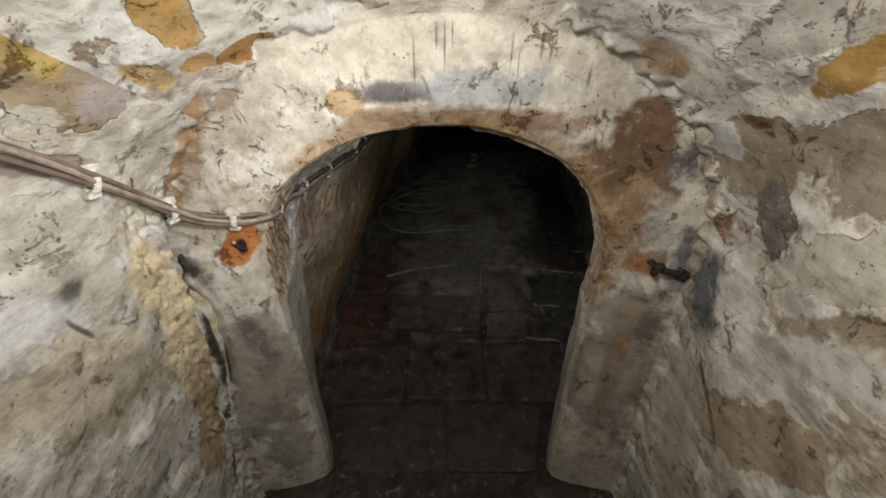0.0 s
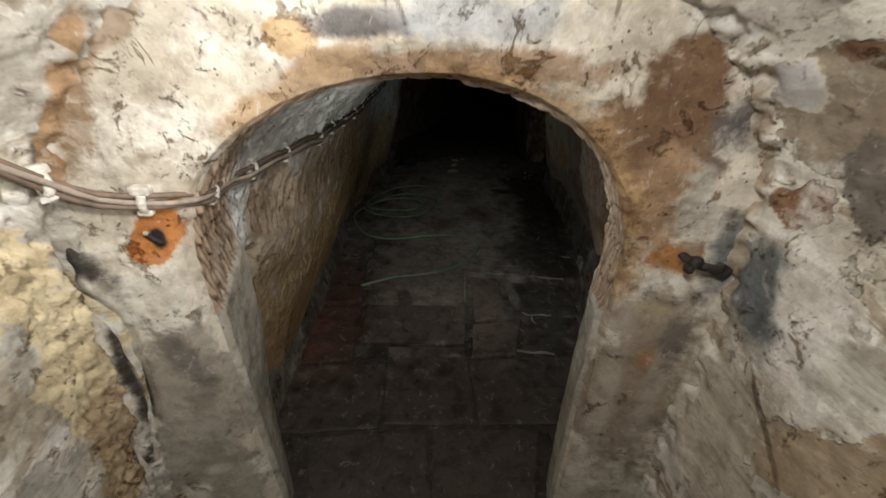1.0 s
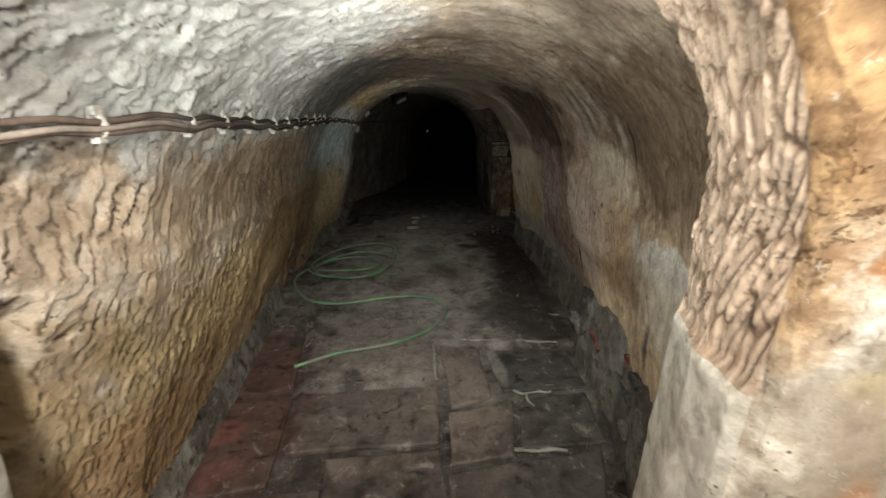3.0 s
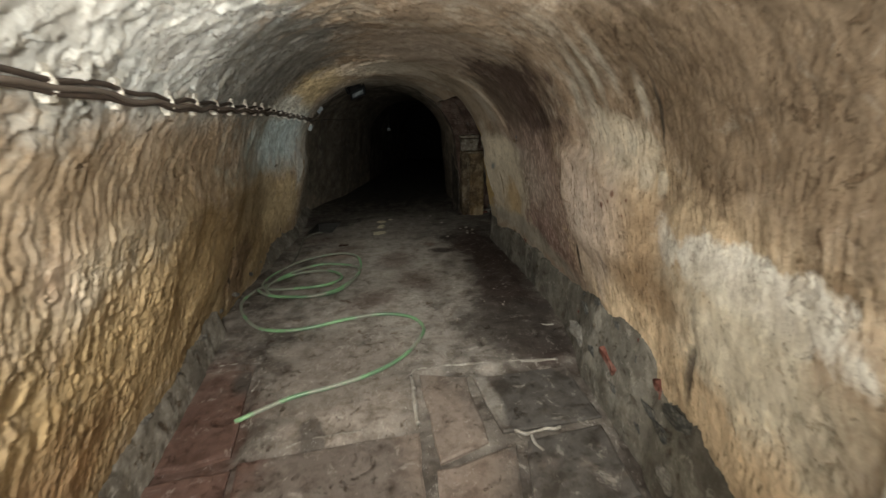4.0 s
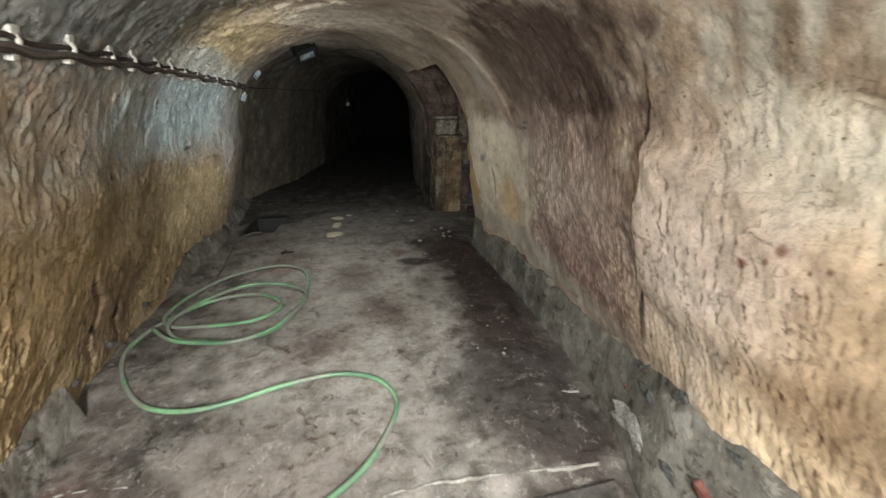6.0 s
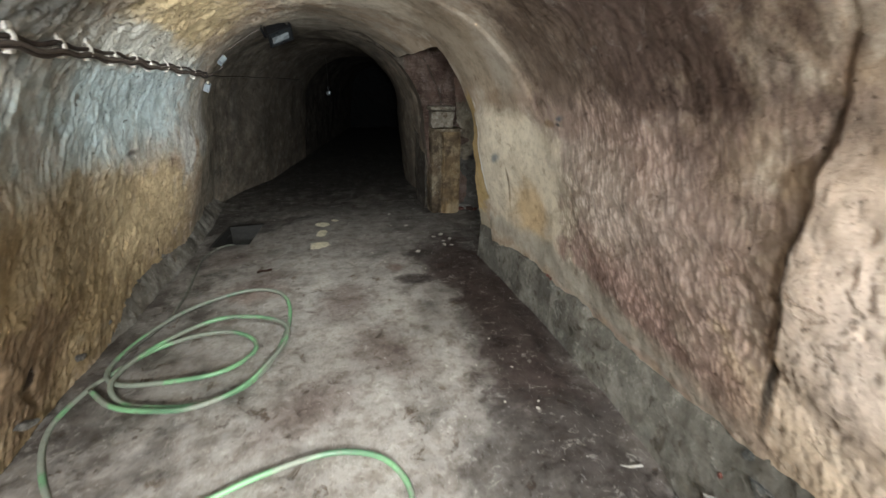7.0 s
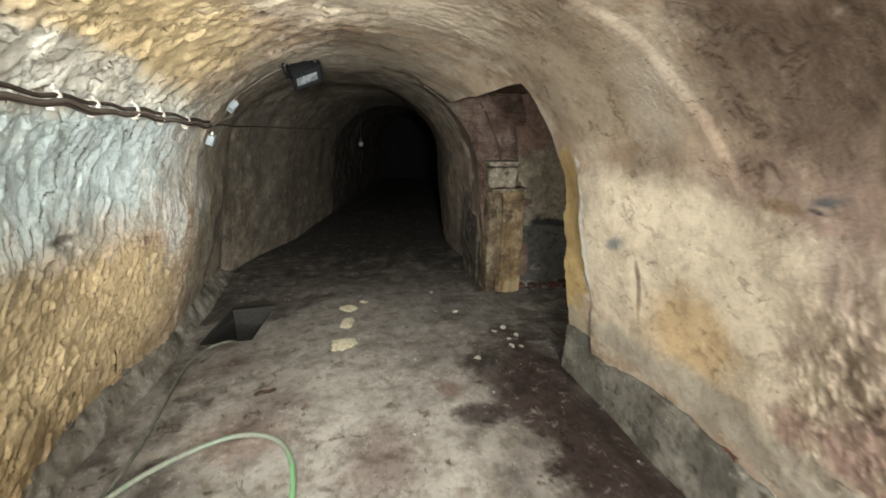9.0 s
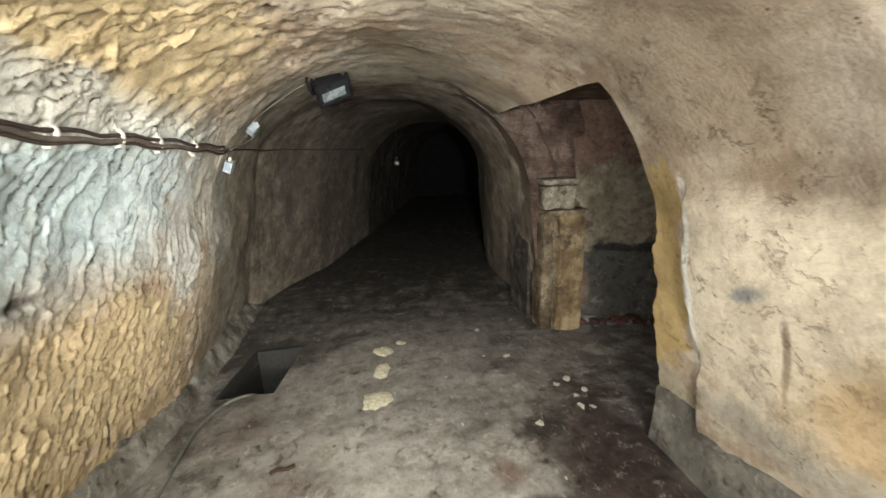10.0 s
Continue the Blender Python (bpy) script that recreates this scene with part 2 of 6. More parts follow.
# limewashed stair chamber, right of the arch
for S in ("limewash_right",):
    stain_or_shade(S, (0.90, 1.02, 2.10), (0.30, 0.36, 0.115), (0.30, 0.245, 0.18), 0.05, 1.0, (-14, 0, 0), 0.8, 0.6)
    stain_or_shade(S, (0.80, 0.86, 2.33), (0.30, 0.26, 0.045), (0.40, 0.35, 0.29), 0.15, 0.9, (-28, 0, 0), 0.8)
    stain_or_shade(S, (0.82, 0.90, 2.30), (0.30, 0.16, 0.032), (0.47, 0.27, 0.07), 0.10, 1.0, (-32, 0, 0), 0.8, 0.6)
    stain_or_shade(S, (0.85, 1.26, 2.09), (0.10, 0.060, 0.055), (0.54, 0.53, 0.52), 0.05, 1.0, (0, 0, 0), 0.8, 0.7)
    stain_or_shade(S, (0.85, 1.12, 2.17), (0.10, 0.050, 0.022), (0.22, 0.13, 0.075), 0.12, 1.0, (-20, 0, 0), 0.8)
    stain_or_shade(S, (0.96, 1.04, 1.87), (0.20, 0.060, 0.150), (0.19, 0.165, 0.14), 0.08, 1.0, (-14, 0, 0), 0.7)
    stain_or_shade(S, (0.96, 0.85, 1.86), (0.20, 0.250, 0.085), (0.50, 0.48, 0.40), 0.05, 1.0, (-32, 0, 0), 0.7, 0.7)
    stain_or_shade(S, (0.96, 1.21, 1.79), (0.12, 0.080, 0.055), (0.26, 0.14, 0.075), 0.05, 1.0, (-25, 0, 0), 0.6, 0.9)
    stain_or_shade(S, (0.95, 0.70, 1.76), (0.20, 0.240, 0.075), (0.33, 0.26, 0.18), 0.25, 1.0, (-36, 0, 0), 0.7)
    stain_or_shade(S, (0.96, 0.86, 1.56), (0.20, 0.340, 0.060), (0.55, 0.53, 0.46), 0.25, 1.0, (-40, 0, 0), 0.6)
    stain_or_shade(S, (0.96, 1.10, 1.58), (0.15, 0.090, 0.220), (0.74, 0.72, 0.67), 0.25, 1.0, (-20, 0, 0), 0.3)
    stain_or_shade(S, (0.96, 1.24, 1.52), (0.15, 0.085, 0.190), (0.11, 0.125, 0.13), 0.45, 0.95, (-14, 0, 0))
    stain_or_shade(S, (0.98, 0.84, 1.24), (0.20, 0.330, 0.105), (0.42, 0.33, 0.225), 0.06, 1.0, (-48, 0, 0), 0.7, 0.6)
    stain_or_shade(S, (0.97, 1.12, 0.90), (0.15, 0.140, 0.36), (0.52, 0.47, 0.38), 0.15, 0.95, (-18, 0, 0), 0.7, 0.4)
    stain_or_shade(S, (0.97, 1.02, 1.18), (0.10, 0.010, 0.200), (0.16, 0.11, 0.07), 0.5, 0.8, (-40, 0, 0))
    stain_or_shade(S, (0.95, 1.34, 1.95), (0.25, 0.030, 0.50), (0.36, 0.27, 0.18), 0.6, 0.8, (0, 0, 0))
# left of the arch
for S in ("limewash_left",):
    stain_or_shade(S, (-0.80, 0.89, 2.40), (0.30, 0.20, 0.055), (0.598, 0.586, 0.54), 0.2, 0.9, (-27, 0, 0), 0.6)
    stain_or_shade(S, (-0.84, 0.945, 2.29), (0.25, 0.160, 0.070), (0.368, 0.282, 0.178), 0.05, 1.0, (-27, 0, 0), 0.9, 0.6)
    stain_or_shade(S, (-0.83, 0.84, 2.37), (0.25, 0.120, 0.035), (0.494, 0.345, 0.103), 0.2, 0.95, (-27, 0, 0), 0.9)
    stain_or_shade(S, (-0.82, 1.06, 2.25), (0.20, 0.060, 0.055), (0.425, 0.362, 0.328), 0.25, 0.95, (-27, 0, 0), 0.8)
    stain_or_shade(S, (-0.92, 0.90, 2.20), (0.25, 0.055, 0.032), (0.621, 0.586, 0.494), 0.08, 1.0, (-20, 0, 0), 0.5, 0.6)
    stain_or_shade(S, (-0.94, 0.92, 2.11), (0.25, 0.160, 0.028), (0.38, 0.316, 0.265), 0.15, 0.9, (-15, 0, 0), 0.5)
    stain_or_shade(S, (-0.97, 0.90, 1.95), (0.25, 0.180, 0.085), (0.575, 0.552, 0.471), 0.10, 0.95, (-27, 0, 0), 0.5, 0.5)
    stain_or_shade(S, (-0.98, 1.16, 1.85), (0.25, 0.090, 0.095), (0.8, 0.759, 0.598), 0.25, 0.95)
    stain_or_shade(S, (-0.98, 0.84, 1.44), (0.30, 0.380, 0.110), (0.483, 0.425, 0.328), 0.20, 0.95, (-36, 0, 0), 0.5)
    stain_or_shade(S, (-0.98, 0.66, 1.63), (0.30, 0.280, 0.075), (0.529, 0.471, 0.356), 0.20, 0.9, (-36, 0, 0), 0.5)
    stain_or_shade(S, (-0.98, 0.88, 1.59), (0.30, 0.200, 0.045), (0.69, 0.621, 0.471), 0.25, 0.9, (-36, 0, 0), 0.3)
    stain_or_shade(S, (-0.98, 0.73, 1.80), (0.25, 0.180, 0.050), (0.8, 0.8, 0.8), 0.35, 1.0, (-30, 0, 0), 0.3)
    stain_or_shade(S, (-0.98, 0.895, 1.785), (0.10, 0.050, 0.035), (0.14, 0.13, 0.115), 0.5, 0.9)
    stain_or_shade(S, (-0.99, 0.855, 1.67), (0.10, 0.008, 0.050), (0.12, 0.10, 0.08), 0.5, 0.9, (25, 0, 0))
    stain_or_shade(S, (-1.0, 0.92, 1.02), (0.25, 0.22, 0.14), (0.54, 0.517, 0.46), 0.10, 0.95, (-45, 0, 0), 0.6, 0.5)
    stain_or_shade(S, (-1.0, 1.24, 1.38), (0.25, 0.125, 0.42), (0.8, 0.678, 0.437), 0.08, 1.0, (10, 0, 0))
    stain_or_shade(S, (-1.0, 1.22, 0.84), (0.25, 0.105, 0.30), (0.46, 0.345, 0.207), 0.25, 1.0, (-14, 0, 0))
    # open crack beside the arch, its inner dark put into the colour
    stain_or_shade(S, (-1.0, 1.325, 1.38), (0.25, 0.019, 0.44), (0.02, 0.018, 0.015), 0.4, 1.0, (3, 0, 0))
    stain_or_shade(S, (-1.0, 1.30, 0.66), (0.25, 0.017, 0.25), (0.02, 0.018, 0.015), 0.4, 1.0, (-14, 0, 0))
    stain_or_shade(S, (-0.92, 1.335, 1.98), (0.25, 0.026, 0.17), (0.414, 0.253, 0.127), 0.35, 0.95)
for S in ("limewash_top",):
    stain_or_shade(S, (-0.63, 1.05, 2.42), (0.055, 0.11, 0.05), (0.46, 0.28, 0.09), 0.06, 1.0, (-25, 0, 12), 0.8, 0.5)
    stain_or_shade(S, (-0.545, 1.275, 2.345), (0.095, 0.035, 0.05), (0.36, 0.19, 0.06), 0.08, 1.0, (0, -22, 0), 0.5, 0.5)
    stain_or_shade(S, (-0.67, 1.22, 2.30), (0.040, 0.03, 0.03), (0.47, 0.27, 0.11), 0.10, 1.0)
    stain_or_shade(S, (-0.745, 1.11, 2.28), (0.05, 0.08, 0.022), (0.52, 0.37, 0.17), 0.10, 1.0, (-20, 0, 0))
    stain_or_shade(S, (-0.77, 1.31, 2.18), (0.07, 0.028, 0.08), (0.36, 0.22, 0.11), 0.35, 0.95)
    stain_or_shade(S, (0.62, 1.27, 2.31), (0.09, 0.05, 0.05), (0.38, 0.25, 0.14), 0.45, 0.9)
    stain_or_shade(S, (0.40, 1.05, 2.50), (0.30, 0.09, 0.08), (0.54, 0.53, 0.50), 0.3, 0.8, (0, 0, 0), 0.5)
    stain_or_shade(S, (0.72, 0.95, 2.39), (0.10, 0.20, 0.05), (0.44, 0.40, 0.34), 0.2, 0.9, (-27, 0, 0), 0.8)
    stain_or_shade(S, (0.80, 1.02, 2.20), (0.10, 0.36, 0.06), (0.30, 0.245, 0.18), 0.06, 1.0, (-14, 0, 0), 0.8, 0.6)
for S in ("portal_plaster",):
    stain_or_shade(S, (-0.15, 1.40, 2.34), (0.70, 0.20, 0.10), (0.72, 0.66, 0.52), 0.3, 0.9, (0, 0, 0), 0.6)
    stain_or_shade(S, (-0.86, 1.37, 2.02), (0.045, 0.10, 0.19), (0.34, 0.23, 0.13), 0.25, 1.0, (0, 20, 0), 0.3)
    stain_or_shade(S, (-0.70, 1.37, 2.20), (0.10, 0.10, 0.03), (0.36, 0.25, 0.15), 0.3, 0.8, (0, -35, 0), 0.3)
    stain_or_shade(S, (-0.33, 1.40, 2.165), (0.055, 0.10, 0.045), (0.54, 0.35, 0.15), 0.15, 0.9)
    stain_or_shade(S, (-0.14, 1.40, 2.195), (0.13, 0.10, 0.030), (0.15, 0.14, 0.14), 0.35, 0.95)
    stain_or_shade(S, (0.12, 1.40, 2.215), (0.20, 0.10, 0.055), (0.43, 0.44, 0.45), 0.35, 0.9)
    stain_or_shade(S, (0.16, 1.42, 2.10), (0.46, 0.10, 0.040), (0.34, 0.22, 0.13), 0.3, 0.95)
    stain_or_shade(S, (-0.36, 1.44, 2.03), (0.24, 0.10, 0.045), (0.45, 0.30, 0.16), 0.4, 0.9, (0, -25, 0))
    stain_or_shade(S, (0.69, 1.42, 1.90), (0.21, 0.14, 0.27), (0.22, 0.125, 0.063), 0.22, 1.0, (0, 20, 0), 0.4)
    stain_or_shade(S, (0.71, 1.42, 1.66), (0.13, 0.14, 0.20), (0.38, 0.235, 0.125), 0.25, 0.95, (0, 0, 0), 0.4)
    stain_or_shade(S, (0.81, 1.41, 1.53), (0.085, 0.12, 0.075), (0.48, 0.21, 0.06), 0.25, 1.0)
    stain_or_shade(S, (0.84, 1.40, 1.97), (0.06, 0.12, 0.11), (0.17, 0.17, 0.17), 0.4, 0.8)
    stain_or_shade(S, (0.82, 1.40, 1.72), (0.07, 0.12, 0.12), (0.60, 0.56, 0.48), 0.3, 0.9)
    stain_or_shade(S, (-0.80, 1.40, 1.645), (0.055, 0.14, 0.095), (0.62, 0.22, 0.03), 0.12, 1.0, (0, 25, 0), 0.4)
    # dark inside the peg's hole, painted on
    stain_or_shade(S, (-0.795, 1.40, 1.625), (0.016, 0.14, 0.03), (0.03, 0.03, 0.03), 0.3, 1.0)
for S in ("portal_plaster",):
    stain_or_shade(S, (-0.86, 1.40, 0.75), (0.20, 0.20, 0.52), (0.40, 0.36, 0.29), 0.2, 0.95, (0, 0, 0), 0.5)
    stain_or_shade(S, (-0.85, 1.39, 1.14), (0.045, 0.14, 0.12), (0.16, 0.14, 0.12), 0.5, 0.8, (0, -15, 0))
    stain_or_shade(S, (-0.86, 1.39, 0.55), (0.05, 0.10, 0.03), (0.58, 0.55, 0.48), 0.3, 0.9)
    stain_or_shade(S, (0.80, 1.40, 0.95), (0.20, 0.20, 0.48), (0.30, 0.235, 0.165), 0.35, 0.9, (0, 0, 0), 0.6)
    stain_or_shade(S, (0.72, 1.40, 0.85), (0.035, 0.20, 0.40), (0.48, 0.43, 0.35), 0.6, 0.85)
    stain_or_shade(S, (0.88, 1.40, 0.75), (0.035, 0.20, 0.35), (0.44, 0.39, 0.31), 0.6, 0.8)
    stain_or_shade(S, (0.80, 1.40, 1.33), (0.05, 0.14, 0.025), (0.46, 0.38, 0.22), 0.6, 0.7)
    stain_or_shade(S, (0.82, 1.40, 1.10), (0.028, 0.14, 0.045), (0.40, 0.18, 0.06), 0.6, 0.75)
    stain_or_shade(S, (0.95, 1.36, 1.55), (0.045, 0.14, 0.13), (0.13, 0.14, 0.145), 0.5, 0.9)
    stain_or_shade(S, (0.90, 1.38, 1.20), (0.04, 0.14, 0.10), (0.14, 0.12, 0.10), 0.5, 0.8)
    for k, (x, z, w, l) in enumerate(((-0.09, 2.30, 4, 7), (-0.02, 2.36, 3, 3), (0.005, 2.335, 3, 6), (0.028, 2.37, 2, 3), (0.21, 2.31, 4, 6), (0.235, 2.285, 3, 4), (0.30, 2.35, 6, 4), (0.33, 2.33, 5, 3), (0.46, 2.24, 5, 3))):
        stain_or_shade(S, (x, 1.39, z), (0.001 * w, 0.10, 0.01 * l), (0.22, 0.17, 0.12), 0.6, 0.75)
for S in ("portal_plaster",):
    # the same crack on the arch side, its darkness painted along it
    stain_or_shade(S, (-1.03, 1.355, 1.52), (0.10, 0.016, 0.13), (0.03, 0.025, 0.02), 0.5, 0.95, (10, 0, 0))
    stain_or_shade(S, (-1.015, 1.385, 1.12), (0.018, 0.08, 0.26), (0.035, 0.028, 0.022), 0.5, 0.95, (0, 2, 0))
for S in ("hewn_reveal",):
    stain_or_shade(S, (0.66, 1.60, 1.70), (0.20, 0.30, 0.35), (0.44, 0.32, 0.22), 0.3, 0.9)
    stain_or_shade(S, (-0.62, 1.85, 1.80), (0.50, 0.10, 0.70), (0.50, 0.50, 0.48), 0.5, 0.9)
# the gallery
for S in ("hewn_left",):
    stain_or_shade(S, (-0.60, 3.3, 1.86), (0.60, 2.3, 0.28), (0.46, 0.49, 0.48), 0.35, 0.95)
    stain_or_shade(S, (-0.70, 3.5, 1.36), (0.40, 1.30, 0.20), (0.36, 0.27, 0.17), 0.45, 0.85)
    stain_or_shade(S, (-0.70, 3.3, 1.05), (0.40, 0.55, 0.16), (0.45, 0.40, 0.31), 0.5, 0.8)
    stain_or_shade(S, (-0.50, 6.35, 1.42), (0.60, 1.40, 0.36), (0.43, 0.53, 0.54), 0.65, 1.0)
    stain_or_shade(S, (-0.66, 1.88, 1.45), (0.40, 0.10, 0.40), (0.66, 0.67, 0.66), 0.25, 1.0)
    stain_or_shade(S, (-0.62, 5.75, 0.84), (0.40, 0.70, 0.26), (0.35, 0.265, 0.145), 0.25, 0.9, (0, 0, 0), 0.3)
    stain_or_shade(S, (-0.80, 5.2, 0.35), (0.40, 0.40, 0.28), (0.24, 0.16, 0.09), 0.3, 0.9)
    stain_or_shade(S, (-0.70, 6.7, 0.62), (0.40, 0.70, 0.34), (0.52, 0.40, 0.215), 0.3, 0.9)
    stain_or_shade(S, (-0.75, 3.6, 0.70), (0.40, 1.00, 0.42), (0.44, 0.31, 0.14), 0.4, 0.8)
    stain_or_shade(S, (-0.75, 2.5, 0.40), (0.40, 0.60, 0.26), (0.34, 0.20, 0.09), 0.4, 0.8)
    # lighter tones here make up for weak light on this stretch
    stain_or_shade(S, (-0.50, 8.6, 1.10), (0.60, 1.15, 1.30), (0.46, 0.40, 0.30), 0.25, 0.95)
    stain_or_shade(S, (0.0, 9.75, 1.00), (0.90, 0.62, 1.40), (0.33, 0.275, 0.20), 0.4, 0.95)
    stain_or_shade(S, (-0.25, 9.55, 1.15), (0.30, 0.12, 0.30), (0.50, 0.47, 0.41), 0.5, 0.85)
    # torch falloff painted as a darker tone further in
    stain_or_shade(S, (0.80, 12.2, 1.00), (1.50, 1.7, 1.40), (0.13, 0.108, 0.082), 1.0, 0.95)
    stain_or_shade(S, (-0.42, 7.80, 1.20), (0.40, 0.22, 0.40), (0.52, 0.50, 0.44), 0.35, 0.9)
    # socket and clefts: the dark within them is painted on the wall
    stain_or_shade(S, (-0.58, 6.42, 1.10), (0.30, 0.100, 0.020), (0.06, 0.05, 0.042), 0.5, 0.9)
    stain_or_shade(S, (-0.85, 4.96, 0.44), (0.30, 0.011, 0.17), (0.03, 0.025, 0.02), 0.4, 0.95, (3, 0, 0))
    stain_or_shade(S, (-0.85, 5.25, 0.34), (0.30, 0.010, 0.07), (0.04, 0.03, 0.025), 0.5, 0.9, (-12, 0, 0))
    stain_or_shade(S, (-0.72, 6.85, 0.31), (0.30, 0.009, 0.09), (0.04, 0.03, 0.025), 0.5, 0.9, (4, 0, 0))
    stain_or_shade(S, (-0.60, 7.56, 0.46), (0.30, 0.011, 0.13), (0.04, 0.03, 0.025), 0.5, 0.9, (-4, 0, 0))
    stain_or_shade(S, (-0.60, 7.35, 1.06), (0.40, 0.16, 0.30), (0.55, 0.56, 0.52), 0.3, 0.9)
for S in ("hewn_vault",):
    stain_or_shade(S, (-0.25, 2.5, 1.95), (0.55, 1.0, 0.40), (0.53, 0.53, 0.50), 0.35, 0.95)
    # grey vault, darkened in colour where the torch does not reach
    stain_or_shade(S, (-0.20, 4.6, 1.92), (0.45, 1.2, 0.40), (0.20, 0.20, 0.185), 0.35, 0.9)
    stain_or_shade(S, (-0.10, 6.35, 1.88), (0.34, 0.85, 0.30), (0.54, 0.415, 0.215), 0.4, 0.95)
    stain_or_shade(S, (-0.40, 6.2, 1.72), (0.20, 0.8, 0.13), (0.56, 0.56, 0.50), 0.3, 0.9)
    stain_or_shade(S, (0.80, 4.9, 2.00), (0.55, 0.8, 0.30), (0.56, 0.46, 0.36), 0.4, 0.9)
    stain_or_shade(S, (0.78, 6.15, 2.00), (0.58, 0.62, 0.40), (0.60, 0.52, 0.40), 0.3, 0.95)
    # vault lightened in colour against the grazing light
    stain_or_shade(S, (0.60, 8.6, 2.00), (1.40, 1.3, 0.50), (0.44, 0.39, 0.31), 0.3, 0.9)
    # vault darkened in colour where the torch light fades
    stain_or_shade(S, (1.40, 11.6, 1.90), (2.00, 1.9, 0.70), (0.12, 0.10, 0.078), 0.9, 0.95)
    stain_or_shade(S, (0.70, 2.3, 2.00), (0.55, 0.6, 0.40), (0.44, 0.36, 0.26), 0.3, 0.9)
for S in ("hewn_right",):
    # brown rock, darkened further in colour where the beam is weaker
    stain_or_shade(S, (1.20, 2.50, 1.64), (0.60, 0.92, 0.40), (0.185, 0.13, 0.08), 0.35, 0.95)
    # tan rock and limewash, lightened in colour for the beam's bright side
    stain_or_shade(S, (1.42, 2.75, 0.62), (0.40, 0.95, 0.36), (0.63, 0.48, 0.30), 0.45, 0.9)
    stain_or_shade(S, (1.35, 2.38, 1.08), (0.40, 0.52, 0.12), (0.80, 0.78, 0.70), 0.12, 1.0)
    stain_or_shade(S, (1.35, 2.30, 0.86), (0.40, 0.46, 0.22), (0.70, 0.65, 0.51), 0.4, 0.9)
    stain_or_shade(S, (1.33, 3.22, 1.42), (0.30, 0.26, 0.16), (0.62, 0.55, 0.42), 0.3, 0.9)
    for k in range(6):
        stain_or_shade(S, (1.30, 2.94 + 0.10 * (k * 5 % 6), 1.30 + 0.05 * (k * 2 % 5)), (0.30, 0.035 + 0.012 * (k % 3), 0.06 + 0.015 * (k % 4)), (0.58, 0.53, 0.42), 0.3, 0.85, (12, 0, 0))
    for k in range(5):
        stain_or_shade(S, (1.26, 3.00 + 0.12 * (k * 3 % 5), 1.62 + 0.04 * (k * 2 % 5)), (0.30, 0.022 + 0.012 * (k % 2), 0.09 + 0.03 * (k % 3)), (0.52, 0.48, 0.39), 0.8, 0.8, (10, 0, 0))
    # crack drawn as a dark line in the colour
    stain_or_shade(S, (1.33, 2.92, 1.57), (0.30, 0.010, 0.14), (0.05, 0.04, 0.03), 0.5, 0.9, (4, 0, 0))
    stain_or_shade(S, (1.36, 3.30, 1.05), (0.30, 0.30, 0.26), (0.56, 0.44, 0.34), 0.6, 0.7)
    stain_or_shade(S, (1.38, 3.05, 1.00), (0.30, 0.10, 0.30), (0.40, 0.26, 0.13), 0.6, 0.6)
    stain_or_shade(S, (1.40, 3.05, 0.80), (0.30, 0.38, 0.09), (0.33, 0.22, 0.12), 0.6, 0.9)
    stain_or_shade(S, (1.38, 3.54, 1.00), (0.30, 0.24, 0.42), (0.50, 0.41, 0.34), 0.7, 0.85)
    stain_or_shade(S, (1.42, 4.50, 1.74), (0.50, 0.75, 0.30), (0.115, 0.076, 0.058), 0.35, 1.0)
    stain_or_shade(S, (1.75, 4.85, 1.10), (0.30, 0.85, 0.22), (0.42, 0.335, 0.27), 0.45, 0.9)
    stain_or_shade(S, (1.85, 4.60, 0.62), (0.40, 0.80, 0.13), (0.33, 0.215, 0.175), 0.4, 0.9)
    stain_or_shade(S, (1.80, 5.78, 0.90), (0.40, 0.80, 0.52), (0.66, 0.57, 0.42), 0.25, 1.0, (0, 0, 0), 0.8)
    stain_or_shade(S, (1.58, 5.05, 1.76), (0.40, 0.45, 0.34), (0.155, 0.11, 0.078), 0.35, 0.9)
    # tone set between the bright and dim looks of the rib under torchlight
    stain_or_shade(S, (1.50, 5.95, 1.75), (0.50, 0.48, 0.36), (0.36, 0.285, 0.20), 0.3, 0.95, (20, 0, 0), 0.8)
    stain_or_shade(S, (1.62, 5.80, 1.46), (0.30, 0.20, 0.07), (0.24, 0.165, 0.10), 0.5, 0.9)
    # pale streak: the lit edge of the rib put into the colour
    stain_or_shade(S, (1.56, 5.66, 1.62), (0.30, 0.10, 0.24), (0.50, 0.44, 0.36), 0.9, 0.6, (24, 0, 0))
    stain_or_shade(S, (1.78, 5.98, 1.02), (0.20, 0.07, 0.028), (0.22, 0.24, 0.25), 0.5, 0.85, (-25, 0, 0))
    stain_or_shade(S, (1.80, 5.86, 0.80), (0.20, 0.012, 0.15), (0.22, 0.16, 0.10), 0.5, 0.85)
    stain_or_shade(S, (1.80, 5.66, 0.62), (0.20, 0.22, 0.16), (0.50, 0.37, 0.21), 0.6, 0.8)
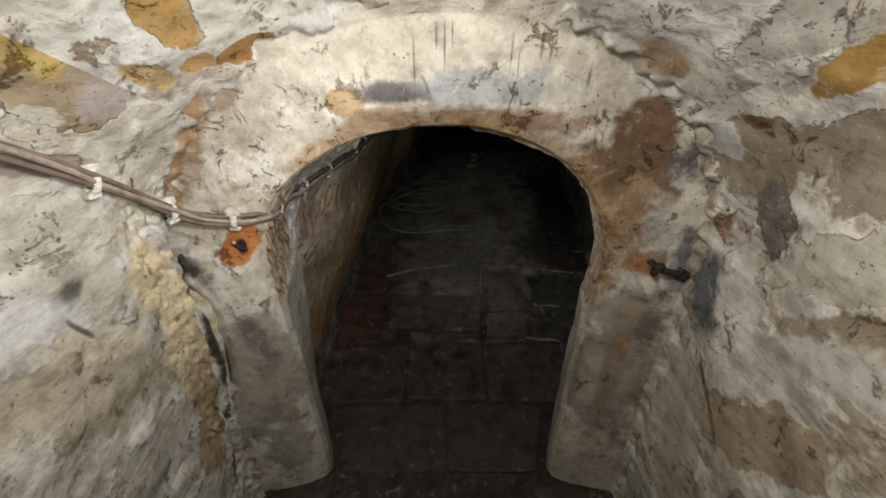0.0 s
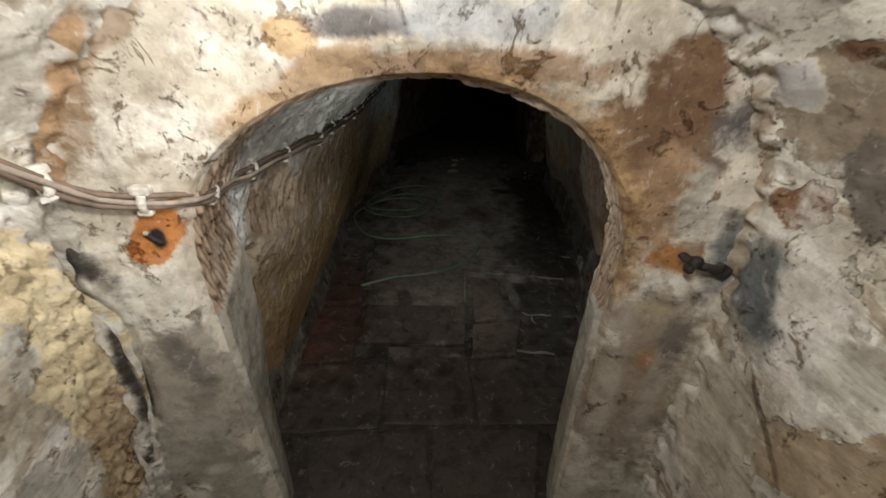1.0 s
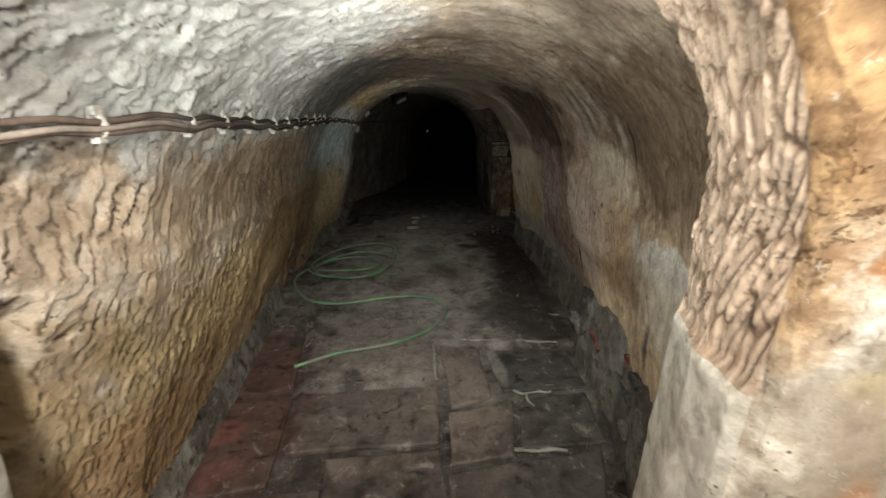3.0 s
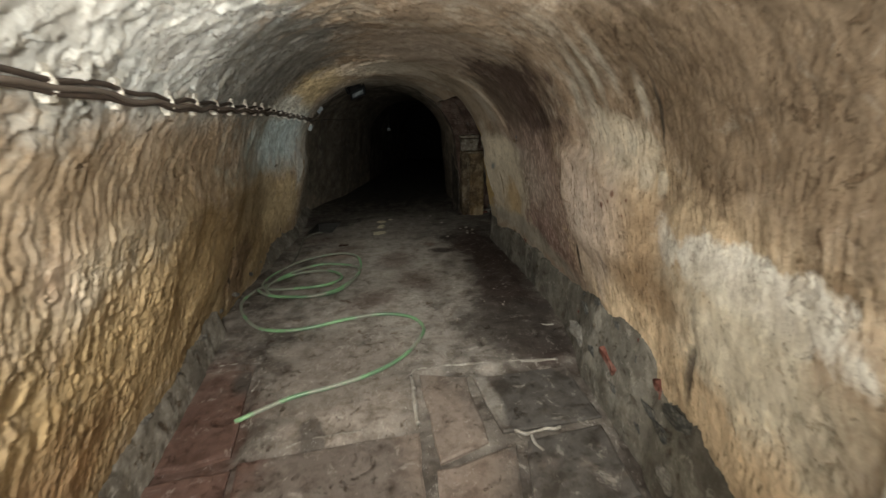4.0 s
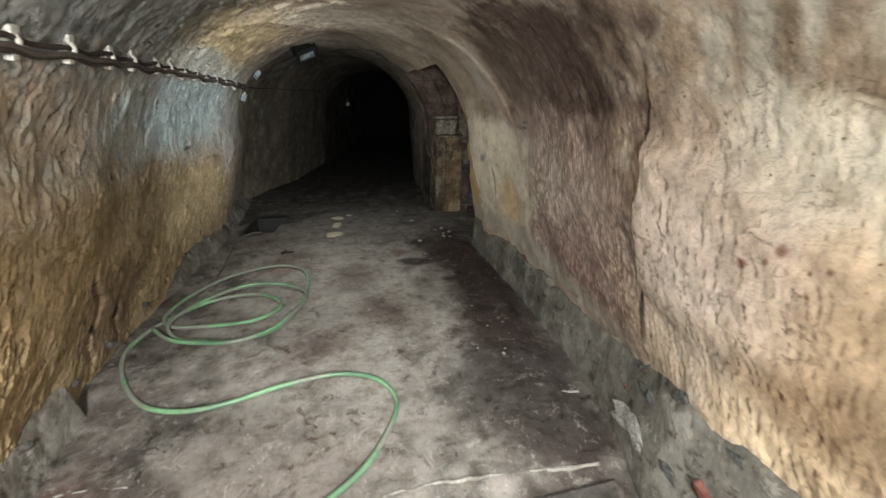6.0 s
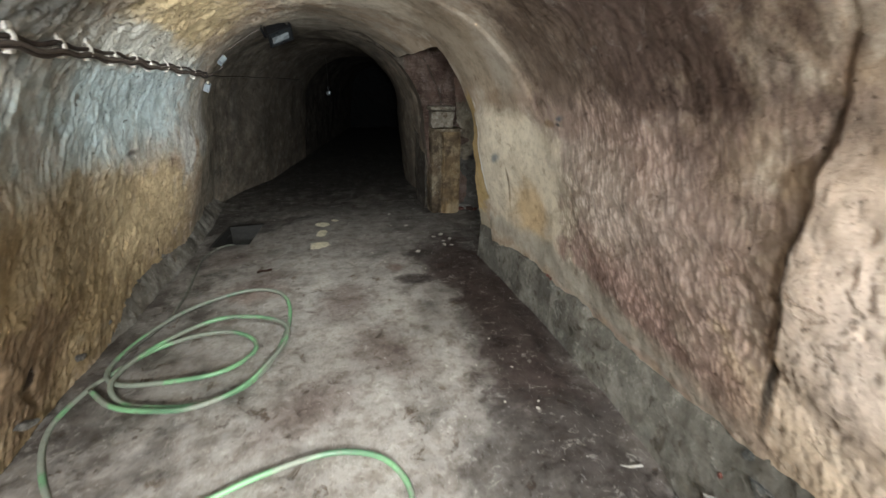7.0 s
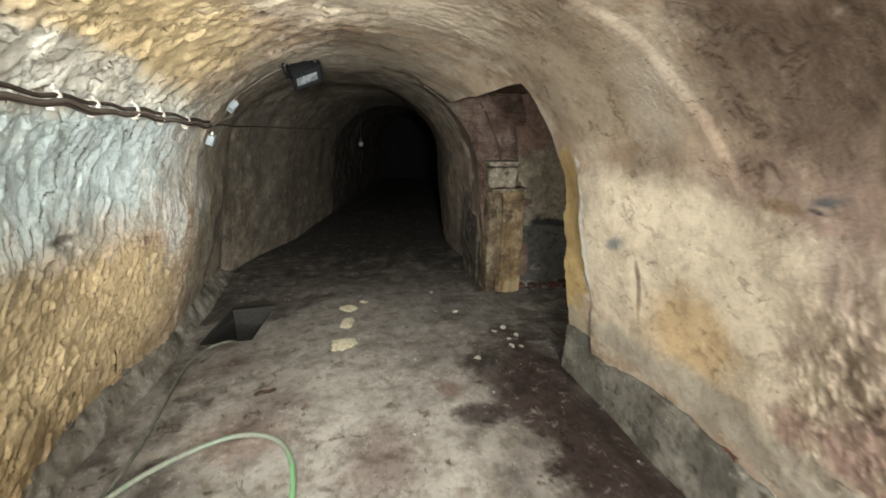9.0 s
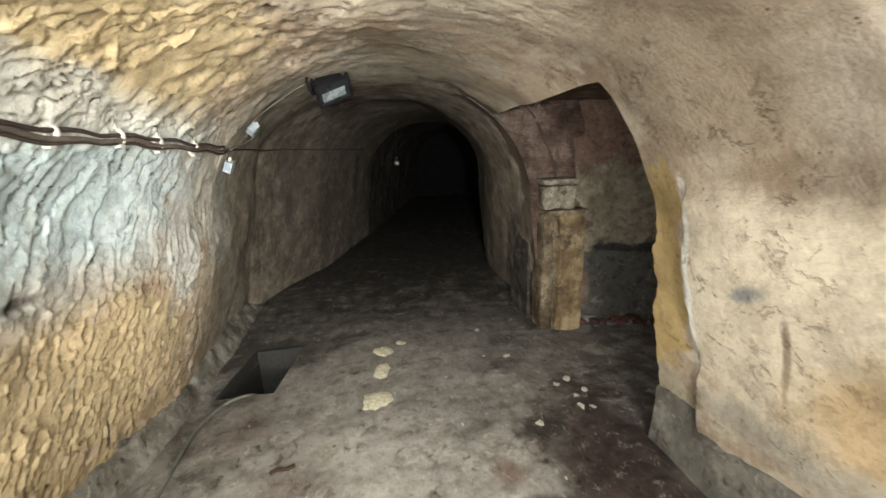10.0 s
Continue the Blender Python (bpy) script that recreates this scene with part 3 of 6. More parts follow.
for S in ("hewn_right",):
    # shadow line behind the plaster lip, painted on
    stain_or_shade(S, (1.50, 3.775, 0.92), (0.40, 0.018, 0.42), (0.035, 0.028, 0.022), 0.5, 0.9)
    stain_or_shade(S, (1.88, 5.55, 0.72), (0.40, 0.20, 0.20), (0.54, 0.38, 0.19), 0.4, 0.85)
    stain_or_shade(S, (1.93, 4.90, 0.45), (0.30, 1.30, 0.11), (0.37, 0.33, 0.26), 0.35, 0.9)
    stain_or_shade(S, (1.90, 6.53, 0.95), (0.40, 0.28, 0.58), (0.46, 0.32, 0.12), 0.08, 1.0)
    stain_or_shade(S, (1.86, 6.265, 0.95), (0.40, 0.040, 0.44), (0.80, 0.78, 0.72), 0.15, 0.9)
    stain_or_shade(S, (1.95, 6.45, 0.20), (0.40, 0.25, 0.26), (0.36, 0.30, 0.21), 0.1, 1.0)
    # socket drawn as dark marks in the colour
    stain_or_shade(S, (1.70, 5.11, 1.375), (0.20, 0.055, 0.018), (0.10, 0.12, 0.15), 0.6, 0.9, (-14, 0, 0))
    stain_or_shade(S, (1.70, 5.13, 1.345), (0.20, 0.030, 0.008), (0.04, 0.04, 0.045), 0.5, 0.9, (10, 0, 0))
    stain_or_shade(S, (1.72, 5.24, 1.34), (0.20, 0.07, 0.02), (0.26, 0.17, 0.09), 0.5, 0.8)
    # cleft in the near stretch, with its dark put into the colour
    stain_or_shade(S, (1.40, 2.62, 0.62), (0.20, 0.03, 0.12), (0.04, 0.03, 0.025), 0.5, 0.9)
    for y, z, size in ((3.13, 1.19, 9), (3.17, 1.17, 6), (3.24, 1.20, 12), (3.27, 1.16, 7), (3.33, 1.13, 10), (3.16, 1.11, 5), (3.36, 1.18, 5)):
        stain_or_shade(S, (1.36, y, z), (0.20, 0.001 * size, 0.0012 * size), (0.19, 0.07, 0.045), 0.6, 0.8)
for S in ("hewn_right",):
    # fade of the right side into the dark, put into its colour
    stain_or_shade(S, (1.20, 10.1, 1.00), (3.00, 1.9, 2.00), (0.11, 0.092, 0.070), 0.8, 0.95)
    # end face toned down in colour
    stain_or_shade(S, (1.75, 8.00, 1.50), (0.70, 0.20, 0.90), (0.115, 0.09, 0.068), 0.15, 0.9)
for S in ("side_chamber",):
    # darker tone low on the back wall
    stain_or_shade(S, (3.2, 7.7, 0.25), (2.0, 1.5, 0.45), (0.075, 0.07, 0.062), 0.15, 0.95)
    stain_or_shade(S, (3.2, 7.7, 1.85), (2.0, 1.5, 0.46), (0.20, 0.115, 0.08), 0.10, 0.95, (0, -8, 0))
    # thin dark line at ledge height
    stain_or_shade(S, (2.8, 7.85, 0.66), (0.40, 0.6, 0.035), (0.03, 0.03, 0.03), 0.3, 0.9)
for S in ("worn_floor",):
    stain_or_shade(S, (0.2, 2.3, 0.0), (1.6, 1.40, 0.5), (0.15, 0.13, 0.108), 0.12, 0.9)
    # dimness of the floor just inside the portal, put into the colour
    stain_or_shade(S, (0.1, 2.15, 0.0), (1.6, 1.12, 0.5), (0.064, 0.052, 0.043), 0.2, 0.95)
    stain_or_shade(S, (0.45, 5.7, 0.0), (0.95, 1.9, 0.5), (0.40, 0.365, 0.315), 0.6, 0.9)
    stain_or_shade(S, (-0.05, 3.85, 0.0), (0.50, 0.55, 0.5), (0.23, 0.195, 0.16), 0.5, 0.85)
    stain_or_shade(S, (0.05, 3.45, 0.0), (0.35, 0.16, 0.5), (0.30, 0.255, 0.21), 0.6, 0.8)
    stain_or_shade(S, (-0.18, 3.38, 0.0), (0.06, 0.13, 0.5), (0.10, 0.085, 0.07), 0.3, 0.9)
    stain_or_shade(S, (1.20, 6.21, 0.0), (0.14, 0.10, 0.5), (0.06, 0.045, 0.038), 0.35, 0.9)
    stain_or_shade(S, (1.10, 6.45, 0.0), (0.07, 0.09, 0.5), (0.16, 0.09, 0.065), 0.5, 0.8)
    stain_or_shade(S, (0.30, 6.85, 0.0), (0.12, 0.12, 0.5), (0.50, 0.46, 0.39), 0.7, 0.8)
    stain_or_shade(S, (-0.05, 6.35, 0.0), (0.20, 0.14, 0.5), (0.30, 0.21, 0.165), 0.6, 0.8)
    for x, y, rx, ry, turn in ((0.05, 6.62, 0.20, 0.12, 30), (0.62, 6.05, 0.16, 0.24, -20), (-0.22, 7.15, 0.20, 0.16, 10), (0.85, 7.10, 0.28, 0.12, -15), (0.75, 5.35, 0.14, 0.30, 20), (0.25, 5.0, 0.22, 0.14, 40)):
        stain_or_shade(S, (x, y, 0.0), (rx, ry, 0.5), (0.15, 0.098, 0.076), 0.8, 0.75, (0, 0, turn))
    for x, y, rx, ry in ((0.48, 6.45, 0.10, 0.16), (0.75, 6.70, 0.13, 0.09), (0.15, 7.35, 0.16, 0.10), (0.95, 5.75, 0.09, 0.16), (0.40, 5.60, 0.20, 0.10)):
        stain_or_shade(S, (x, y, 0.0), (rx, ry, 0.5), (0.46, 0.42, 0.36), 0.8, 0.7)
    stain_or_shade(S, (0.70, 7.6, 0.0), (1.00, 0.8, 0.5), (0.28, 0.255, 0.22), 0.6, 0.8)
    # darker band along the right wall foot
    stain_or_shade(S, (1.57, 5.2, 0.0), (0.27, 1.7, 0.5), (0.050, 0.031, 0.025), 0.35, 0.95, (0, 0, -9))
    stain_or_shade(S, (1.70, 6.3, 0.0), (0.36, 0.7, 0.5), (0.052, 0.032, 0.026), 0.35, 0.9)
    stain_or_shade(S, (1.30, 4.25, 0.0), (0.40, 0.40, 0.5), (0.060, 0.050, 0.042), 0.4, 0.8)
    stain_or_shade(S, (-0.75, 3.2, 0.0), (0.28, 0.9, 0.5), (0.11, 0.055, 0.04), 0.4, 0.9)
    stain_or_shade(S, (-0.20, 8.1, 0.0), (0.50, 0.25, 0.5), (0.07, 0.06, 0.05), 0.3, 0.8)
    stain_or_shade(S, (1.42, 6.72, 0.0), (0.14, 0.10, 0.5), (0.045, 0.034, 0.028), 0.3, 0.9)
    # floor past the reach of the light, its dimness painted on
    stain_or_shade(S, (1.2, 11.0, 0.0), (3.00, 2.2, 0.5), (0.040, 0.034, 0.028), 0.5, 0.95)
    stain_or_shade(S, (2.6, 15.0, 0.0), (4.00, 3.4, 0.5), (0.030, 0.026, 0.022), 0.25, 0.95)

# first flags darkened in colour for the weaker light on them
stain_or_shade("flagstone", (0.1, 1.85, 0.0), (1.6, 0.85, 0.5), (0.075, 0.062, 0.052), 0.35, 0.9)
stain_or_shade("flagstone", (-0.75, 3.3, 0.0), (0.32, 0.9, 0.5), (0.125, 0.060, 0.043), 0.4, 0.9)
stain_or_shade("flagstone", (-0.86, 3.02, 0.0), (0.11, 0.10, 0.5), (0.24, 0.085, 0.06), 0.25, 0.9)
stain_or_shade("flagstone", (-0.80, 2.72, 0.0), (0.13, 0.10, 0.5), (0.20, 0.080, 0.058), 0.35, 0.8)
stain_or_shade("flagstone", (-0.62, 4.00, 0.0), (0.08, 0.14, 0.5), (0.07, 0.06, 0.05), 0.4, 0.9)
stain_or_shade("flagstone", (1.12, 3.25, 0.0), (0.38, 0.50, 0.5), (0.078, 0.072, 0.064), 0.25, 0.95)
stain_or_shade("flagstone", (1.00, 2.60, 0.0), (0.38, 0.40, 0.5), (0.085, 0.078, 0.068), 0.35, 0.9)
stain_or_shade("flagstone", (0.83, 3.44, 0.0), (0.055, 0.24, 0.5), (0.24, 0.225, 0.195), 0.35, 0.85)
stain_or_shade("flagstone", (0.52, 3.25, 0.0), (0.22, 0.50, 0.5), (0.235, 0.18, 0.14), 0.6, 0.8)
M_CHAMBER = rock("limewash_top", (0.50, 0.46, 0.39), (0.68, 0.64, 0.56), (0.78, 0.76, 0.71), (12, 12, 12), depth=0.005, ragged=1.7, scale=5.5, mottle=0.75, blotch=0.25, flake=1.0, specks=0.75, dull=0.08, coat=((0.34, 0.29, 0.23), (3, 3, 5), (0, 0, 0), 0.43))
M_CHAMBER_L = rock("limewash_left", (0.52, 0.48, 0.40), (0.68, 0.64, 0.55), (0.80, 0.78, 0.73), (14, 14, 12), depth=0.006, ragged=1.7, scale=5.5, mottle=0.75, blotch=0.3, flake=1.0, specks=0.75, dull=0.08, streaks=((3, 4, 14), (27, 0, 0)), coat=((0.36, 0.31, 0.24), (3, 2.2, 7), (27, 0, 0), 0.39))
M_CHAMBER_R = rock("limewash_right", (0.52, 0.48, 0.40), (0.70, 0.66, 0.57), (0.79, 0.77, 0.70), (12, 12, 12), depth=0.004, ragged=1.7, scale=5.5, mottle=0.75, blotch=0.25, flake=1.0, specks=0.75, dull=0.08, streaks=((3, 4, 14), (32, 0, 0)), coat=((0.33, 0.27, 0.20), (3, 2.2, 7), (32, 0, 0), 0.43))
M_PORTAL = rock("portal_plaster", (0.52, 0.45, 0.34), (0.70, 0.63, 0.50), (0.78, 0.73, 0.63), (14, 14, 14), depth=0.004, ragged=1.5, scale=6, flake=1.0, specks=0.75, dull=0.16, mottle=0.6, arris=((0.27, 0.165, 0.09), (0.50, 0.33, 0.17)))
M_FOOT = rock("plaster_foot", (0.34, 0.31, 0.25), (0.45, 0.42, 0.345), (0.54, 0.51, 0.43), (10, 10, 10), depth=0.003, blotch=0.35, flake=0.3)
M_REVEAL = rock("hewn_reveal", (0.26, 0.17, 0.10), (0.38, 0.26, 0.165), (0.46, 0.36, 0.26), ragged=0.4, mottle=0.5, blotch=0.3, hewn=True)
HEWN = [x for key in ("hewn_base", "hewn_left", "hewn_vault", "hewn_right") for x in STAINS_AND_SHADE[key]]
STAINS_AND_SHADE["rock_left"] = [x for x in HEWN if x[0][0] - 1.5 * x[1][0] < -0.15]
STAINS_AND_SHADE["rock_right"] = [x for x in HEWN if x[0][0] + 1.5 * x[1][0] > 1.25]
STAINS_AND_SHADE["rock_above"] = [x for x in HEWN if x[0][2] + 1.5 * x[1][2] > 1.62]


def hewn_rock(name):
    return rock(name, (0.34, 0.24, 0.15), (0.44, 0.33, 0.22), (0.53, 0.44, 0.33), ragged=1.0, blotch=0.45, flake=0.40, mottle=0.65, hewn=True, dull=0.15)


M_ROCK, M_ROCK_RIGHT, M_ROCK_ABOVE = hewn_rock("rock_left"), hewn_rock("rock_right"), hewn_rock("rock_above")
# far rock coloured darker in place of light falloff
M_FAR = rock("dimmed_far_rock", (0.040, 0.033, 0.026), (0.070, 0.058, 0.045), (0.11, 0.092, 0.072), (16, 16, 8), depth=0.01)
M_NICHE = rock("side_chamber", (0.16, 0.13, 0.085), (0.22, 0.18, 0.12), (0.27, 0.23, 0.16), (12, 12, 12), depth=0.006)
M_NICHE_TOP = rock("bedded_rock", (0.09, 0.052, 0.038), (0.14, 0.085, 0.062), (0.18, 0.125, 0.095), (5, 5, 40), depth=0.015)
M_PILLAR = rock("pillar_stone", (0.09, 0.058, 0.03), (0.25, 0.16, 0.058), (0.29, 0.21, 0.105), (14, 14, 8), depth=0.006, flake=0.2, blotch=0.55, dull=0.1)
M_PILLAR_DARK = rock("pillar_dark_stone", (0.06, 0.042, 0.025), (0.14, 0.095, 0.05), (0.22, 0.17, 0.10), (14, 14, 8), depth=0.008, flake=0.6, blotch=0.6, dull=0.1)
M_CAPITAL = rock("capital_stone", (0.11, 0.095, 0.075), (0.21, 0.175, 0.125), (0.30, 0.26, 0.195), (14, 14, 8), depth=0.008, flake=0.9, blotch=0.7, dull=0.1, specks=0.5)
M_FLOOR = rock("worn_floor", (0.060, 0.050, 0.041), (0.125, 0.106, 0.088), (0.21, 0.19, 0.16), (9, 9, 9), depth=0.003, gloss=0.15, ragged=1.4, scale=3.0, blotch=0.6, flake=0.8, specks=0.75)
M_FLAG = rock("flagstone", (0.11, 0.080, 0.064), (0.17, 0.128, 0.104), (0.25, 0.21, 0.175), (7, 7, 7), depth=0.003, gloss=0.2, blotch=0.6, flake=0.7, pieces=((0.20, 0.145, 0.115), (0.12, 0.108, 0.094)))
M_KERB = rock("kerb_mortar", (0.095, 0.087, 0.070), (0.155, 0.143, 0.115), (0.23, 0.215, 0.175), (10, 10, 10), depth=0.004, mottle=0.6, blotch=0.55, flake=0.7, specks=0.3)
M_KERB_LEFT = rock("crumbling_mortar", (0.13, 0.115, 0.09), (0.21, 0.19, 0.15), (0.32, 0.30, 0.25), (10, 10, 10), depth=0.005, mottle=0.7, blotch=0.5, flake=0.9, specks=0.5)
# pit lining in one dark tone
M_PIT = plain("dark_pit_lining", (0.035, 0.033, 0.029), 0.7)
M_BRICK = rock("red_brick", (0.13, 0.040, 0.026), (0.17, 0.060, 0.042), (0.24, 0.12, 0.09), (16, 16, 16), depth=0.004)
# near-black colour standing for an end that gets no light
M_UNLIT_END = plain("unlit_end_rock", (0.006, 0.006, 0.006), 0.9)
# ---- the hewn shell: sections across the way ----
# y, left at the floor, left at springing, springing, middle, crown, right at springing, right at the floor
TUNNEL = np.array([
    (1.70, -1.18, -0.78, 1.46, 0.06, 2.10, 0.86, 1.02),
    (1.95, -1.14, -0.75, 1.36, 0.16, 2.11, 1.03, 1.13),
    (2.40, -0.98, -0.66, 1.20, 0.32, 2.12, 1.22, 1.32),
    (2.90, -0.98, -0.64, 1.20, 0.36, 2.10, 1.36, 1.47),
    (3.30, -0.98, -0.64, 1.18, 0.39, 2.09, 1.37, 1.55),
    (3.72, -0.97, -0.63, 1.15, 0.42, 2.08, 1.42, 1.74),
    (4.10, -0.97, -0.63, 1.13, 0.46, 2.07, 1.50, 1.81),
    (4.50, -0.97, -0.62, 1.10, 0.50, 2.06, 1.58, 1.87),
    (5.00, -0.94, -0.62, 1.10, 0.53, 2.06, 1.67, 1.91),
    (5.50, -0.90, -0.61, 1.10, 0.55, 2.05, 1.75, 1.95),
    (6.55, -0.80, -0.57, 1.06, 0.60, 2.05, 1.85, 1.97),
    (7.70, -0.66, -0.37, 1.00, 0.66, 2.05, 1.86, 1.98),
    (9.00, -0.62, -0.39, 1.05, 0.75, 2.05, 1.95, 2.10),
    (9.40, -0.46, -0.28, 1.05, 0.84, 2.04, 2.00, 2.12),
    (9.80, -0.27, -0.12, 1.05, 0.97, 2.03, 2.06, 2.17),
    (10.3, 0.00, 0.13, 1.05, 1.17, 2.01, 2.17, 2.28),
    (11.0, 0.28, 0.40, 1.05, 1.45, 1.98, 2.44, 2.55),
    (12.0, 0.62, 0.74, 1.05, 1.80, 1.95, 2.81, 2.92),
    (14.0, 1.28, 1.40, 1.05, 2.42, 1.95, 3.35, 3.46),
    (18.0, 2.60, 2.72, 1.05, 3.75, 1.95, 4.65, 4.78),
])


def section(y, s):
    """A point of the tunnel's section at y; s from 0 (left floor) over the crown (0.5) to 1 (right floor)."""
    l0, l1, zs, c, zc, r1, r0 = [np.interp(y, TUNNEL[:, 0], TUNNEL[:, k]) for k in range(1, 8)]
    q = 0.26
    left, right = s < q, s > 1 - q
    t = np.clip((s - q) / (1 - 2 * q), 0, 1)
    a = np.pi * (1 - t)
    half = np.where(np.cos(a) < 0, c - l1, r1 - c)
    x = c + half * np.cos(a)
    z = zs + (zc - zs) * np.abs(np.sin(a)) ** 0.9
    u = np.where(left, s / q, (1 - s) / q)
    x = np.where(left, l0 + (l1 - l0) * u, np.where(right, r0 + (r1 - r0) * u, x))
    z = np.where(left | right, zs * u, z)
    return np.stack([x, y, z], -1)


def bell(v, middle, half):
    return np.clip(1 - ((v - middle) / half) ** 2, 0, 1)


def smooth_step(v, a, b):
    t = np.clip((v - a) / (b - a), 0, 1)
    return t * t * (3 - 2 * t)


def relief(p, s):
    """Hewn unevenness of the tunnel, towards its middle."""
    x, y, z = p[:, 0], p[:, 1], p[:, 2]
    d = 0.030 * fbm(p * 1.5, 3, 3)
    # the rounded rib of plaster before the side chamber
    d = d + 0.045 * bell(y, 6.2, 0.52) ** 2 * bell(s, 0.70, 0.17) ** 2
    # the broken edge of a thick old coat of plaster on the right wall, and the plaster's end at the jamb
    right = smooth_step(s, 0.62, 0.70)
    lip = 3.765 + 0.022 * vnoise(p * 6, 21) + 0.008 * vnoise(p * 21, 22) - y
    slab = smooth_step(lip, -0.004, 0.010) * smooth_step(y, 2.9, 3.6) * right
    d = d + slab * (0.050 * smooth_step(z, 0.72, 0.92) * (1 - 0.75 * smooth_step(z + 0.25 * (3.76 - y), 1.38, 1.46)))
    brow = y - 5.54 - 0.5 * (z - 1.70) + 0.02 * vnoise(p * 5, 26)
    d = d + 0.014 * smooth_step(brow, -0.03, 0.02) * (1 - 0.7 * smooth_step(brow, 0.1, 0.5)) * smooth_step(s, 0.54, 0.62) * smooth_step(z, 1.30, 1.42)
    rim = 6.27 + 0.04 * vnoise(p * 5, 24) + 0.020 * vnoise(p * 18, 25) - y
    d = d + 0.030 * smooth_step(rim, -0.004, 0.008) * smooth_step(y, 5.4, 6.2) * right * smooth_step(1.42 - z, 0, 0.1)
    # a hollow behind the foot of the portal
    d = d - 0.20 * bell(y, 1.92, 0.13) * smooth_step(1.30 - z, 0.0, 0.12) * (s < 0.4)
    # sockets and clefts in the left wall
    for yy, zz, ry, rz, deep in ((4.95, 0.42, 0.028, 0.22, 0.10), (5.25, 0.30, 0.025, 0.11, 0.07), (6.42, 1.10, 0.06, 0.025, 0.03),
                                 (7.55, 0.45, 0.014, 0.16, 0.03), (7.05, 0.34, 0.010, 0.12, 0.02)):
        w = np.exp(-(((y - yy - 0.04 * np.sin(z * 17)) / ry) ** 2 + ((z - zz) / rz) ** 2)) * (s < 0.4)
        d = d - deep * w
    for yy, zz, ry, rz, deep in ((5.12, 1.35, 0.04, 0.012, 0.012), (2.62, 0.66, 0.012, 0.10, 0.03)):
        w = np.exp(-(((y - yy) / ry) ** 2 + ((z - zz) / rz) ** 2)) * (s > 0.6)
        d = d - deep * w
    return d


def scoops(u, v, seed):
    """Irregular cells: nearness to a cell's middle and to its border, the cell's own chance value, height within it."""
    iu, iv = np.floor(u).astype(np.int64), np.floor(v).astype(np.int64)
    best, second, tone, rise = np.full(u.shape, 9.0), np.full(u.shape, 9.0), 0 * u, 0 * u
    for a in (-1, 0, 1):
        for b in (-1, 0, 1):
            cu = iu + a + 0.5 + 0.46 * lattice(iu + a, iv + b, 0 * iu, seed)
            cv = iv + b + 0.5 + 0.46 * lattice(iu + a, iv + b, 0 * iu + 1, seed)
            d = (u - cu) ** 2 + (v - cv) ** 2
            closer = d < best
            second = np.where(closer, best, np.minimum(second, d))
            tone = np.where(closer, lattice(iu + a, iv + b, 0 * iu + 2, seed), tone)
            rise = np.where(closer, v - cv, rise)
            best = np.minimum(best, d)
    return best, np.sqrt(second) - np.sqrt(best), tone, rise


def scarps(u, v, seed):
    """Rows of short gouges that end in sharp broken edges: height within each, painted darkness of its edge, the
    gouge's own chance value.
    """
    row = np.floor(v)
    along = v - row
    u = u + 0.8 * vnoise(np.stack([row * 2.37 + 0.5, u * 0.11, 0 * u], -1), seed + 3)
    k = np.floor(u)
    f = u - k
    own = np.stack([k * 3.71 + 0.5, row * 1.93 + 0.5, 0 * u + seed], -1)
    on = smooth_step(vnoise(own, seed), -0.25, 0.30) * smooth_step(along, 0.0, 0.25) * (1 - smooth_step(along, 0.75, 1.0))
    tone = vnoise(own + 9.7, seed + 1)
    width = 0.24 + 0.12 * vnoise(own * np.array([1, 2.7, 1]), seed + 2)
    edge = smooth_step(f, 1 - width, 1 - 0.4 * width) * (1 - 0.8 * smooth_step(f, 0.97, 1.0)) * on
    return (f - 0.5) * (0.15 + 0.85 * on), edge, tone


